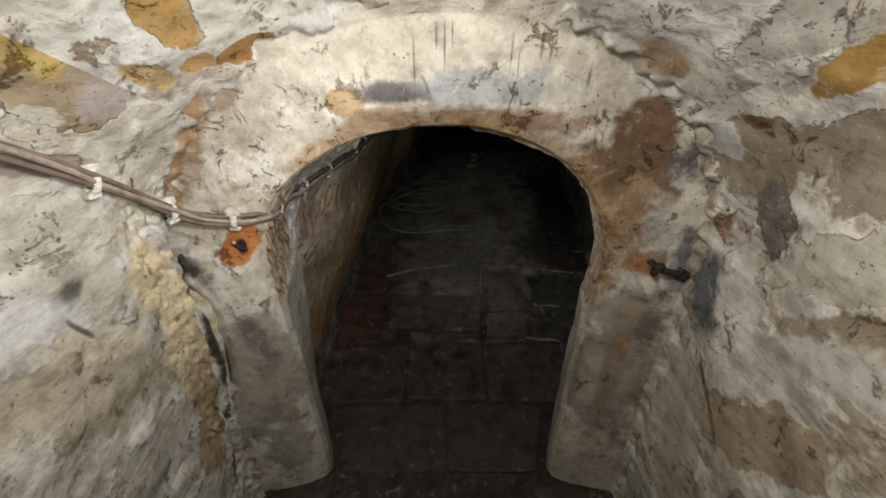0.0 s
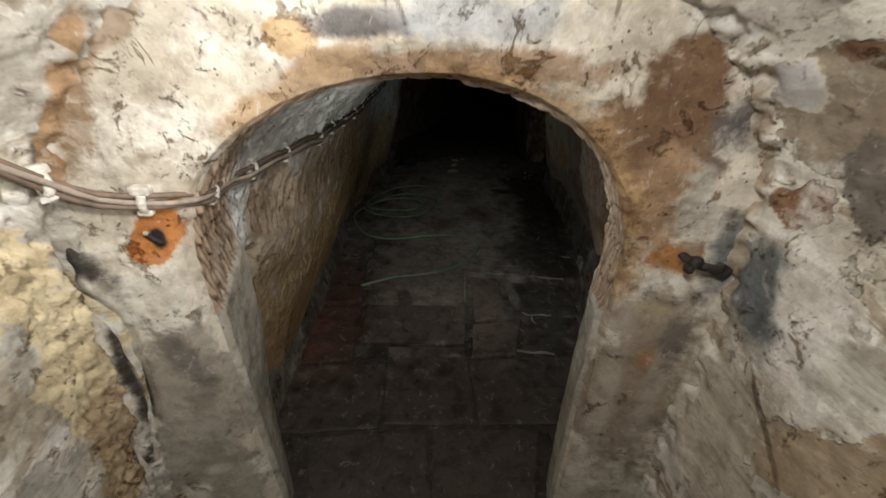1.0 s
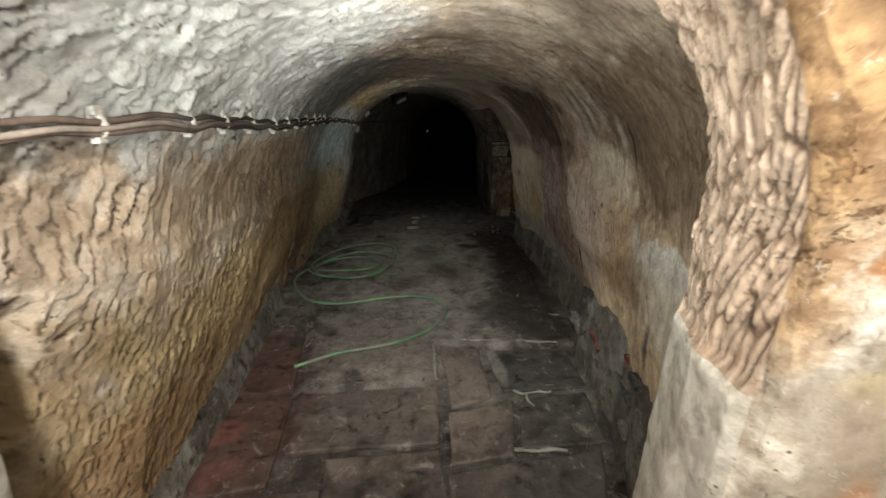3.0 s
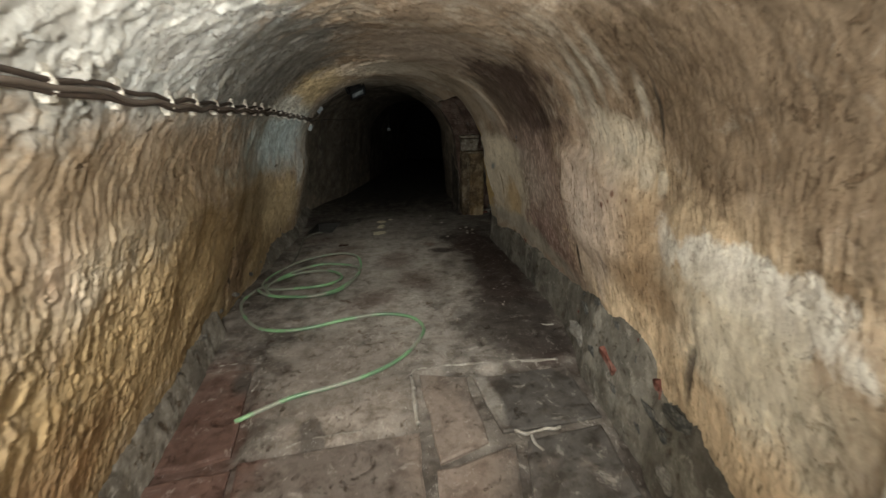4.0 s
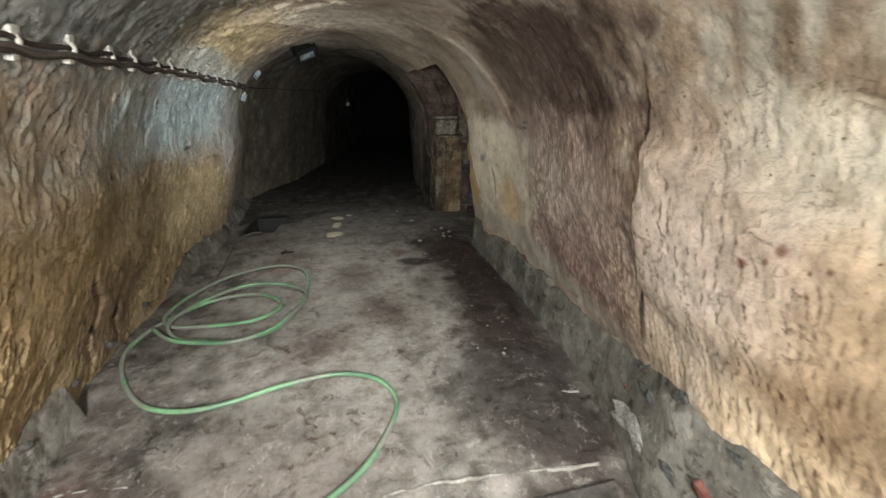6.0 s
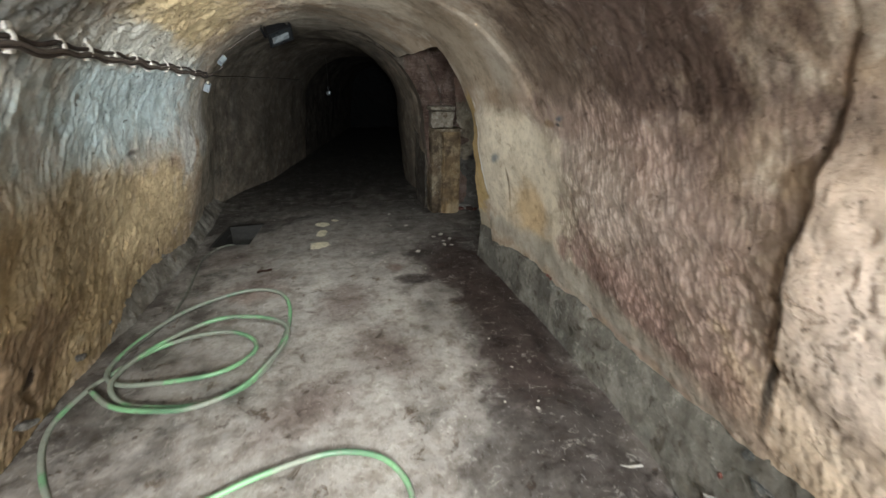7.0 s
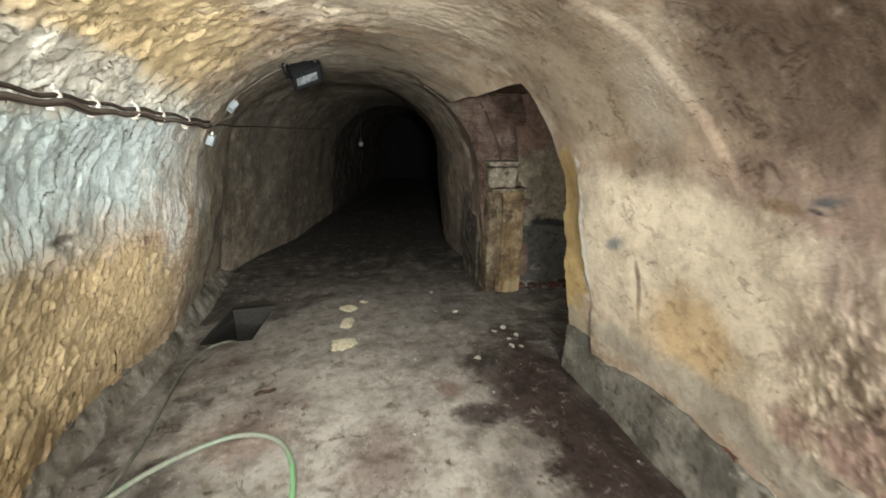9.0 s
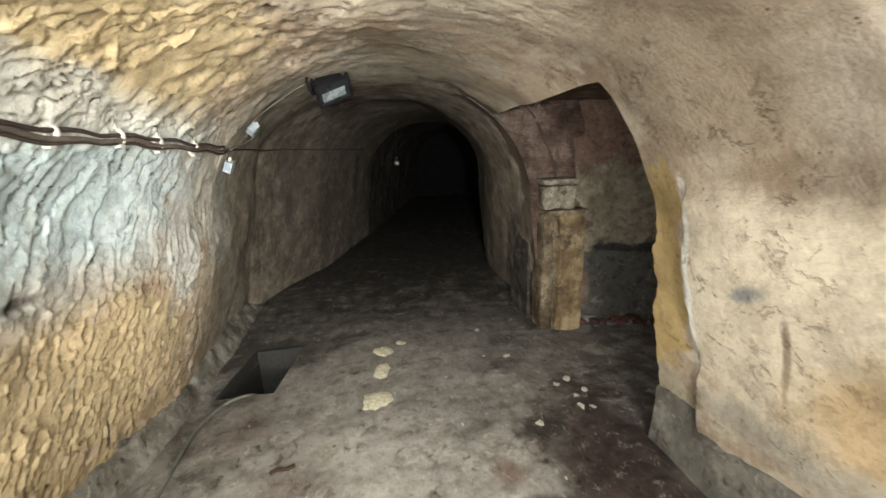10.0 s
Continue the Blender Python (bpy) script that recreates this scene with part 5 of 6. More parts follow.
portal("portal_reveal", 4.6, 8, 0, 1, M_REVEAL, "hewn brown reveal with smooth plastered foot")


def chamber(y, s):
    x, z = horseshoe(s, 0.99, 0.965, 0.0, 1.62, 2.46, 1.06, 0.98)
    return np.stack([x, y, z + 0.50 * (1.38 - y) * np.clip(z / 1.6, 0, 1)], -1)


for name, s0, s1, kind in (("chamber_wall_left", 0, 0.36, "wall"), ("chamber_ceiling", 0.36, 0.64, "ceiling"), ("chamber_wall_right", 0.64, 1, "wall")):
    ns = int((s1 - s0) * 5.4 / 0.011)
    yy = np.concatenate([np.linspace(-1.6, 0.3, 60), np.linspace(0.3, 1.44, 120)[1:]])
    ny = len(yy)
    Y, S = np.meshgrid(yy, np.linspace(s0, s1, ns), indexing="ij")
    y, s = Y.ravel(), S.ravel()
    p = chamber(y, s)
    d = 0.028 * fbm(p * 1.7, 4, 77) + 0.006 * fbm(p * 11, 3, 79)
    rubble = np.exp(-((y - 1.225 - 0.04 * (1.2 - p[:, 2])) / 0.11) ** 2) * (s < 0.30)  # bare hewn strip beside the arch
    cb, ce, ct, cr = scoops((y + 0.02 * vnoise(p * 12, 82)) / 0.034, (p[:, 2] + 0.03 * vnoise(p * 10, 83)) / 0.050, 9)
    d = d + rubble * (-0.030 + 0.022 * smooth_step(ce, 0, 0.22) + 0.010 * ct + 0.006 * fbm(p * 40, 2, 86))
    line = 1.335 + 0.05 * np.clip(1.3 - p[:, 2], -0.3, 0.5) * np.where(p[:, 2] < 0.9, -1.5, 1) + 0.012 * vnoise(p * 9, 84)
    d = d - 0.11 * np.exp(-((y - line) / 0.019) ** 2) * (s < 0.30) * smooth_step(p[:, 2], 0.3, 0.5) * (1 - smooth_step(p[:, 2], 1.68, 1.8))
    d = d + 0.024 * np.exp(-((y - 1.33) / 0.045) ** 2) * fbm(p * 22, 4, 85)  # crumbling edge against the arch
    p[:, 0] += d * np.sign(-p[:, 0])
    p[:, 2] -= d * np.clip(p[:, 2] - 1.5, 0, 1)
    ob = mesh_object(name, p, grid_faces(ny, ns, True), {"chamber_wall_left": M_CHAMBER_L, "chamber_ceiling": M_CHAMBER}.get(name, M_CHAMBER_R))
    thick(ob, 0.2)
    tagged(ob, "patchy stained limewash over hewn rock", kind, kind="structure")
rough_box("chamber_back_wall", -1.3, 1.3, -1.85, -1.6, 0.6, 4.4, M_CHAMBER, 0.03, 11, "limewashed rock wall", "wall", 0.1)

# worn steps down into the gallery
for k in range(9):
    y1 = 1.12 - 0.30 * k
    rough_box("step_%d" % (k + 1), -1.10, 1.06, y1 - 0.33, y1, -0.08, 0.175 * (k + 1), M_KERB, 0.008, 300 + k, "worn stone step", "step", 0.06)
# ---- things ----
def tube_bm(points, radius, sides=8, per=6, bm=None):
    """A round tube along a smooth line through the points."""
    pts = [Vector(p) for p in points]
    ring = [pts[0] * 2 - pts[1], *pts, pts[-1] * 2 - pts[-2]]
    line = []
    for k in range(1, len(ring) - 2):
        a, b, c, d = ring[k - 1:k + 3]
        for j in range(per):
            t = j / per
            line.append(0.5 * (2 * b + (c - a) * t + (2 * a - 5 * b + 4 * c - d) * t * t + (3 * b - a - 3 * c + d) * t ** 3))
    line.append(pts[-1])
    bm = bm or bmesh.new()
    last = None
    side = Vector((0.3, 0.2, 1)).normalized()
    for k, p in enumerate(line):
        way = (line[min(k + 1, len(line) - 1)] - line[max(k - 1, 0)]).normalized()
        u = way.cross(side)
        u = u.normalized() if u.length > 1e-4 else way.orthogonal().normalized()
        v = u.cross(way)
        loop = [bm.verts.new(p + radius * (math.cos(a) * u + math.sin(a) * v)) for a in (2 * math.pi * i / sides for i in range(sides))]
        if last:
            for i in range(sides):
                bm.faces.new((last[i], last[(i + 1) % sides], loop[(i + 1) % sides], loop[i]))
        else:
            bm.faces.new(loop[::-1])
        last = loop
    bm.faces.new(last)
    return bm


def box_bm(size, at=(0, 0, 0), turn=None, bevel=0.0, bm=None):
    out = bm or bmesh.new()
    new_verts = bmesh.ops.create_cube(out, size=1.0)["verts"]
    m = Matrix.LocRotScale(at, turn, size)
    bmesh.ops.transform(out, matrix=m, verts=new_verts)
    if bevel:
        edges = list({e for v in new_verts for e in v.link_edges})
        bmesh.ops.bevel(out, geom=edges, offset=bevel, segments=2, affect="EDGES", profile=0.6)
    return out


def empty(name, m, label, category, group=""):
    ob = new(name)
    ob.matrix_world = m
    return tagged(ob, label, category, group)


def cable_skin(name, clean, dusty):
    """Dark sheath, mixed with a paler colour on the stretch near the stair."""
    n = Net(name)
    pale_share = n.math("MULTIPLY", n.ramp(n.axis(1), 1.9, 2.8, 1.0, 0.12), n.ramp(n.noise(18, 5), 0.35, 0.6, 0.5, 1.0))
    return n.finish(n.mix(pale_share, clean, dusty), 0.55, n.bump(n.noise(60, 3), 0.001))


M_CABLE = cable_skin("cable_sheath", (0.045, 0.034, 0.028), (0.22, 0.16, 0.125))
M_CABLE2 = cable_skin("pale_cable", (0.10, 0.08, 0.066), (0.40, 0.33, 0.27))
M_CLIP = plain("dusty_clip", (0.66, 0.63, 0.56), 0.6, 0.0, 0.35, 40, 0.001)
M_BOX = plain("grey_plastic", (0.36, 0.41, 0.44), 0.45, 0.0, 0.15, 30, 0.0005)
M_BLACK = plain("black_paint", (0.009, 0.009, 0.010), 0.6, 0.0, 0.3, 30, 0.0006)
M_IRON = plain("rusted_iron", (0.055, 0.045, 0.04), 0.7, 0.3, 0.5, 40, 0.004)
# pale colour that stands for light glinting on lamp glass
M_GLINT = plain("glass_glint", (0.30, 0.335, 0.35), 0.25, 0.35, 0.25, 12, 0.0)
M_CRUMB = plain("pale_crumbs", (0.60, 0.55, 0.40), 0.9, 0.0, 0.3, 60, 0.004)
M_FRAGMENT = plain("plaster_crumb", (0.52, 0.49, 0.42), 0.85, 0.0, 0.3, 60, 0.003)
M_STICK = plain("rotten_wood", (0.040, 0.021, 0.015), 0.8, 0.0, 0.4, 40, 0.003)
M_KERBSTONE = rock("kerb_stone", (0.075, 0.08, 0.076), (0.12, 0.122, 0.112), (0.20, 0.19, 0.165), (14, 14, 14), depth=0.005, blotch=0.5)
M_RIDGE = rock("pale_mortar", (0.22, 0.20, 0.17), (0.33, 0.31, 0.265), (0.42, 0.40, 0.35), (14, 14, 14), depth=0.005)
M_MORTAR = rock("grey_mortar", (0.16, 0.15, 0.13), (0.23, 0.22, 0.19), (0.32, 0.30, 0.26), (14, 14, 14), depth=0.006)
n = Net("lamp_glass")
M_GLASS = n.finish((0.02, 0.023, 0.025), n.ramp(n.noise(9, 5), 0.4, 0.7, 0.25, 0.5), None, 0.0, 0.3)
n = Net("green_hose")
worn = n.noise(3.2, 4, 0.6)
c = n.mix(n.ramp(n.noise(2.3, 3), 0.40, 0.62), (0.11, 0.21, 0.12), (0.20, 0.40, 0.20))
c = n.mix(n.ramp(worn, 0.45, 0.55, 0.0, 0.9), c, (0.24, 0.25, 0.205))
c = n.mix(n.ramp(n.noise(60, 4), 0.5, 0.7, 0.0, 0.5), c, (0.15, 0.135, 0.105))
M_HOSE = n.finish(c, n.ramp(worn, 0.4, 0.7, 0.32, 0.75), None, 0.0, 0.5)
M_GREYHOSE = plain("grey_hose", (0.13, 0.13, 0.105), 0.6, 0.0, 0.4, 12, 0.001)


def floor_z(x, y):
    q = np.array([[x, y, 0.0]])
    return float(0.010 * fbm(q * 1.8, 3, 40)[0] + 0.004 * fbm(q * 9, 3, 44)[0])


# the green hose: its end, a wide S and a loose coil
R = 0.0135
S_BEND = [(-0.60, 3.61), (-0.32, 3.72), (-0.07, 3.77), (0.17, 3.84), (0.39, 3.98), (0.56, 4.21), (0.61, 4.38), (0.53, 4.56), (0.32, 4.65), (0.03, 4.63),
          (-0.24, 4.57), (-0.46, 4.58), (-0.67, 4.72), (-0.83, 4.99), (-0.90, 5.26), (-0.84, 5.50)]
COIL = [(-0.76, 5.63), (-0.61, 5.77), (-0.39, 5.83), (-0.17, 5.81), (-0.03, 5.68), (-0.02, 5.53), (-0.17, 5.40), (-0.40, 5.40), (-0.70, 5.50), (-0.78, 5.68),
        (-0.66, 6.00), (-0.44, 6.24), (-0.13, 6.38), (0.09, 6.31), (0.19, 6.12), (0.19, 5.80), (0.10, 5.45), (-0.04, 5.24), (-0.25, 5.17), (-0.46, 5.22)]
TAIL = [(-0.64, 5.34), (-0.72, 5.49), (-0.66, 5.70), (-0.45, 5.88), (-0.22, 5.97), (0.02, 5.90), (0.17, 5.74), (0.16, 5.55), (0.08, 5.39), (-0.06, 5.20), (-0.27, 5.13), (-0.48, 5.18), (-0.67, 5.30), (-0.80, 5.46)]
points, z = [], 0
for k, (x, y) in enumerate(S_BEND + COIL + TAIL):
    lift = 0.0 if k < 17 else (0.018 if k < 27 else (0.012 if k < 37 else 0.034))
    drop = 0.0 if x > -0.56 else -0.012
    points.append((x, y, floor_z(x, y) + R + 0.002 + lift + drop))
hose = part("garden_hose", tube_bm(points, R, 10, 7), M_HOSE, None, smooth=True)
tagged(hose, "dirty green garden hose lying loosely coiled on the floor", "hose")

# the grey hose from the pit
line = [(-0.24, 7.72, -0.30), (-0.25, 7.58, -0.08), (-0.29, 7.49, 0.012), (-0.42, 7.42, 0.014), (-0.51, 7.21, 0.014), (-0.52, 6.83, 0.014), (-0.53, 6.45, 0.014), (-0.60, 6.1, 0.014), (-0.72, 5.85, 0.014),
        (-0.80, 5.66, 0.014)]
tagged(part("drain_hose", tube_bm([(x, y, z + (floor_z(x, y) if z > 0 else 0)) for x, y, z in line], 0.010, 8, 6), M_GREYHOSE, None, smooth=True),
       "thin grey hose running out of the drain pit", "hose")

# ---- cable along the left wall ----
SS = np.linspace(0.05, 0.5, 600)


def on_left_wall(y, z, off):
    """The point of the left wall at that y and height, lifted off it, and the wall's normal."""
    q = section(np.full_like(SS, y), SS)
    k = int(np.argmin(np.abs(q[:, 2] - z)))
    n = q[min(k + 1, 599)] - q[k - 1]
    n = np.array([n[2], 0.0, -n[0]])
    n /= np.linalg.norm(n)
    d = float(relief(q[k:k + 1], SS[k:k + 1])[0]) - 0.025
    return Vector(q[k] + n * (d + off)), Vector(n)


def cable_z(y):
    return float(np.interp(y, [1.8, 2.3, 3.0, 4.0, 5.5, 6.5, 7.3, 7.7], [1.675, 1.685, 1.675, 1.66, 1.65, 1.625, 1.59, 1.562])) - 0.006 * math.sin(y * 21)


start = [(-0.93, -1.3, 3.62), (-0.93, -0.4, 2.98), (-0.925, 0.30, 2.53), (-0.915, 0.85, 2.17), (-0.915, 1.02, 2.04), (-0.92, 1.15, 1.94), (-0.915, 1.27, 1.84), (-0.87, 1.34, 1.775), (-0.76, 1.37, 1.755),
         (-0.70, 1.44, 1.735), (-0.69, 1.56, 1.705)]
cable = empty("electric_cable", pose(-0.93, -1.3, 3.6), "bundle of brown electric cables clipped along the wall, paler near the stair", "cable")
for k, (dz, dn, mat) in enumerate(((0.012, 0.0, M_CABLE), (-0.005, 0.008, M_CABLE2), (-0.020, 0.0, M_CABLE))):
    pts = [Vector(p) + Vector((0.006 * math.sin(j * 2.1 + k * 2) + dn, -0.3 * dn, dz + 0.003 * math.sin(j * 1.7 + k * 3))) for j, p in enumerate(start)]
    y = 1.78
    while y < 7.7:
        p, nn = on_left_wall(y, cable_z(y), 0.028)
        pts.append(p + nn * dn + Vector((0, 0, dz + 0.003 * math.sin(y * 11 + k * 2))))
        y += 0.09
    strand = part("strand", tube_bm(pts, 0.0085, 6, 2), mat, None, smooth=True)
    strand.parent = cable
    strand.matrix_parent_inverse = cable.matrix_world.inverted()
thin = [on_left_wall(7.66 + 0.3 * k, 1.562 - 0.003 * k, 0.02)[0] for k in range(14)]
tagged(part("branch_cable", tube_bm(thin, 0.007, 6, 3), M_CABLE, None, smooth=True), "single dark cable running on along the far wall", "cable")


def chipped(size, at, bevel, seed, cut=6, amp=0.012):
    bm = box_bm(size, (0, 0, 0), None, bevel)
    bmesh.ops.subdivide_edges(bm, edges=[e for e in bm.edges if e.calc_length() > 0.06], cuts=cut, use_grid_fill=True)
    for v in bm.verts:
        q = (v.co + Vector(at)) * 7
        v.co += Vector((noise.noise(q + Vector((seed, 0, 0))), noise.noise(q + Vector((0, seed, 9))), 0.4 * noise.noise(q + Vector((3, 0, seed))))) * amp + Vector(at)
    return bm


def make_clip():
    ob = empty("cable_clip", pose(0, 0, 0), "pale dusty saddle clip holding the cables to the wall", "cable clip", "clips along the cable")
    part("base", box_bm((0.022, 0.018, 0.066), (-0.016, 0, 0), None, 0.004), M_CLIP, ob)
    part("strap", tube_bm([(-0.02, 0, 0.026), (0.000, 0, 0.027), (0.015, 0.002, 0.014), (0.017, 0.0, -0.010), (0.005, -0.002, -0.026), (-0.02, 0, -0.030)], 0.0085, 7, 4), M_CLIP, ob, smooth=True)
    part("knob", chipped((0.032, 0.030, 0.026), (0.0, 0.002, 0.036), 0.007, 31, 1, 0.008), M_CLIP, ob)
    part("lower_knob", chipped((0.026, 0.024, 0.018), (-0.002, -0.003, -0.034), 0.005, 32, 1, 0.006), M_CLIP, ob)
    return ob


clip = None
places = []
y = 1.93
while y < 7.45:
    p, nn = on_left_wall(y, cable_z(y) - 0.004, 0.018)
    places.append((p, nn))
    y += 0.285 + 0.05 * math.sin(y * 9)
for p, nn in (((-0.925, 1.02, 2.035), (1, -0.2, 0)), ((-0.925, 1.27, 1.838), (0.9, -0.5, 0)), ((-0.775, 1.372, 1.752), (0, -1, 0)), ((-0.705, 1.60, 1.70), (1, 0, -0.2)),
              ((-0.93, 0.55, 2.37), (1, 0, 0)), ((-0.93, 0.0, 2.72), (1, 0, 0))):
    places.append((Vector(p), Vector(nn)))
for p, nn in places:
    yaw = math.degrees(math.atan2(nn[1], nn[0]))
    m = pose(*p, 0, 0, yaw) @ pose(0, 0, 0, random.uniform(-7, 7), random.uniform(-8, 8), 0) @ Matrix.Diagonal((0.95, 1.25, 1.0, 1))
    if clip is None:
        clip = make_clip()
        clip.matrix_world = m
    else:
        copy_thing(clip, m)

# junction boxes and the floodlight's lead
def junction_box(p, nn, roll):
    m = Matrix.Translation(p) @ nn.to_track_quat("X", "Z").to_matrix().to_4x4() @ pose(0, 0, 0, roll, 0, 0) @ Matrix.Scale(0.85, 4)
    ob = empty("junction_box", m, "small grey plastic junction box on the rock", "junction box", "junction boxes")
    part("body", box_bm((0.045, 0.075, 0.085), (0.0, 0, 0), None, 0.006), M_BOX, ob)
    part("lid", box_bm((0.012, 0.079, 0.089), (0.028, 0, 0), None, 0.004), M_BOX, ob)
    part("gland", box_bm((0.02, 0.024, 0.03), (0.0, 0, 0.055), None, 0.005), M_CLIP, ob)
    return ob


pa, na = on_left_wall(7.84, 1.463, 0.03)
pb, nb = on_left_wall(7.95, 1.700, 0.03)
junction_box(pa, na, 12)
junction_box(pb, nb, -35)
LAMP = Vector((0.40, 7.86, 1.95))
pc, _ = on_left_wall(7.72, 1.562, 0.025)
pd, _ = on_left_wall(7.90, 1.82, 0.02)
pe, _ = on_left_wall(7.90, 1.92, 0.02)
tagged(part("lamp_lead", tube_bm([pc, pb + Vector((0, -0.01, -0.06)), pb + Vector((0.02, 0.0, 0.05)), pd, pe, LAMP + Vector((-0.14, 0.02, 0.03))], 0.006, 6, 6), M_CABLE2, None, smooth=True),
       "thin pale lead looping up to the floodlight", "cable")
tagged(part("box_lead", tube_bm([pc, pa + Vector((0, 0, 0.075)), pa], 0.006, 6, 6), M_CABLE, None, smooth=True), "short dark lead into the junction box", "cable")


def floodlight(m):
    ob = empty("floodlight", m, "switched-off black floodlight with a glass front under the vault", "floodlight")
    housing = part("housing", box_bm((0.20, 0.10, 0.135), (0, 0.03, 0), None, 0.035), M_BLACK, ob)
    bm = bmesh.new()
    for k in range(7):
        box_bm((0.008, 0.05, 0.13), (-0.09 + 0.03 * k, 0.10, 0), None, 0, bm)
    part("cooling_fins", bm, M_BLACK, ob)
    bm = bmesh.new()
    for size, at in (((0.24, 0.02, 0.018), (0, -0.03, 0.075)), ((0.24, 0.02, 0.018), (0, -0.03, -0.075)), ((0.018, 0.02, 0.15), (0.112, -0.03, 0)), ((0.018, 0.02, 0.15), (-0.112, -0.03, 0))):
        box_bm(size, at, None, 0.004, bm)
    part("bezel", bm, M_BLACK, ob)
    glass = part("glass", box_bm((0.205, 0.006, 0.13), (0, -0.034, 0)), M_GLASS, ob, "dusty glass front")
    # glint painted as a pale plate in front of the glass
    part("glass_glint", box_bm((0.165, 0.006, 0.066), (-0.005, -0.036, -0.012), None, 0.002), M_GLINT, ob, "pale strip for the glint on the glass")
    part("bracket", tube_bm([(-0.125, 0.03, -0.01), (-0.13, 0.05, 0.11), (0, 0.06, 0.13), (0.13, 0.05, 0.11), (0.125, 0.03, -0.01)], 0.010, 6, 4), M_BLACK, ob, smooth=True)
    part("mount", box_bm((0.20, 0.10, 0.03), (0.06, 0.07, 0.135), None, 0.006), M_BLACK, ob)
    return ob


floodlight(Matrix.Translation(LAMP) @ pose(0, 0, 0, 42, -22, 14) @ Matrix.Translation((0, 0, -0.02)))

# a lamp and cord made up far down the gallery for a bright point
far = empty("hanging_lamp", pose(1.22, 11.5, 1.30), "assumed small lamp on a cord, standing for a far bright point", "lamp")
bm = bmesh.new()
bmesh.ops.create_uvsphere(bm, u_segments=16, v_segments=10, radius=0.045)
part("bulb", bm, M_GLINT, far, "pale shiny ball for the bright point", True)
part("socket", box_bm((0.045, 0.045, 0.07), (0, 0, 0.07), None, 0.012), M_BLACK, far)
part("cord", tube_bm([(0, 0, 0.09), (0.005, 0, 0.4), (0, 0, 0.78)], 0.003, 6, 3), M_BLACK, far, smooth=True)

# ---- ironwork in the portal ----
hook = empty("wall_hook", pose(0.86, 1.37, 1.545), "rusty black iron hook driven into the arch", "hook")
part("shank", tube_bm([(-0.03, 0.06, 0.012), (-0.012, -0.012, 0.004), (0.03, -0.030, -0.004), (0.075, -0.020, -0.016), (0.11, 0.03, -0.03)], 0.014, 8, 5), M_IRON, hook, smooth=True)
part("head", box_bm((0.034, 0.03, 0.034), (-0.016, -0.028, 0.016), None, 0.009), M_IRON, hook)
part("lug", box_bm((0.022, 0.03, 0.028), (-0.030, -0.022, -0.010), None, 0.007), M_IRON, hook)
part("wedge", box_bm((0.05, 0.03, 0.045), (0.085, -0.018, -0.022), Euler((0, 0.5, 0)), 0.010), M_IRON, hook)
peg = empty("iron_peg", pose(-0.80, 1.40, 1.625) @ Matrix.Scale(0.62, 4), "dark iron peg in a rust-orange socket", "peg")
part("shaft", tube_bm([(0.02, 0.02, -0.035), (0.0, -0.012, 0.0), (-0.012, -0.028, 0.034)], 0.011, 8, 4), M_IRON, peg, smooth=True)
part("tip", box_bm((0.02, 0.018, 0.016), (-0.013, -0.030, 0.040), Euler((0.4, 0.3, 0)), 0.005), M_CRUMB, peg, "worn pale tip")

# ---- the pillar at the side chamber ----
pillar = empty("stone_pillar", pose(2.12, 7.92, 0), "squat ochre stone pillar with a block capital, worn and streaked", "pillar")
part("shaft", chipped((0.22, 0.25, 1.0), (0.055, 0.0, 0.50), 0.022, 1, 8, 0.020), M_PILLAR, pillar)
part("side_shaft", chipped((0.105, 0.20, 1.02), (-0.125, 0.03, 0.51), 0.030, 2, 8, 0.020), M_PILLAR_DARK, pillar, "narrow dark half-shaft")
part("fillet", chipped((0.04, 0.20, 0.98), (-0.060, 0.03, 0.49), 0.012, 6, 8, 0.012), M_PILLAR_DARK, pillar)
part("necking", chipped((0.36, 0.28, 0.040), (0.0, 0.01, 1.015), 0.014, 3, 5, 0.020), M_PILLAR_DARK, pillar)
part("capital", chipped((0.27, 0.24, 0.20), (-0.055, 0.02, 1.13), 0.035, 4, 6, 0.040), M_CAPITAL, pillar, "battered grey capital block")
part("abacus", chipped((0.31, 0.27, 0.045), (-0.055, 0.02, 1.255), 0.014, 5, 5, 0.022), M_CAPITAL, pillar)

# ---- loose stones, crumbs and fragments on the floor ----
def pebble_mesh(name, seed, flat, material, detail=1):
    bm = bmesh.new()
    bmesh.ops.create_icosphere(bm, subdivisions=detail, radius=0.5)
    for v in bm.verts:
        v.co *= 1 + 0.8 * noise.noise(v.co * 2.3 + Vector((seed * 7.1, 0, 0)))
        v.co.z *= flat
    low = min(v.co.z for v in bm.verts)
    for v in bm.verts:
        v.co.z -= low
    me = bpy.data.meshes.new(name)
    bm.to_mesh(me)
    bm.free()
    me.materials.append(material)
    return me


crumbs = [pebble_mesh("plaster_fragment", k, 0.16 + 0.06 * k, M_FRAGMENT) for k in range(4)]
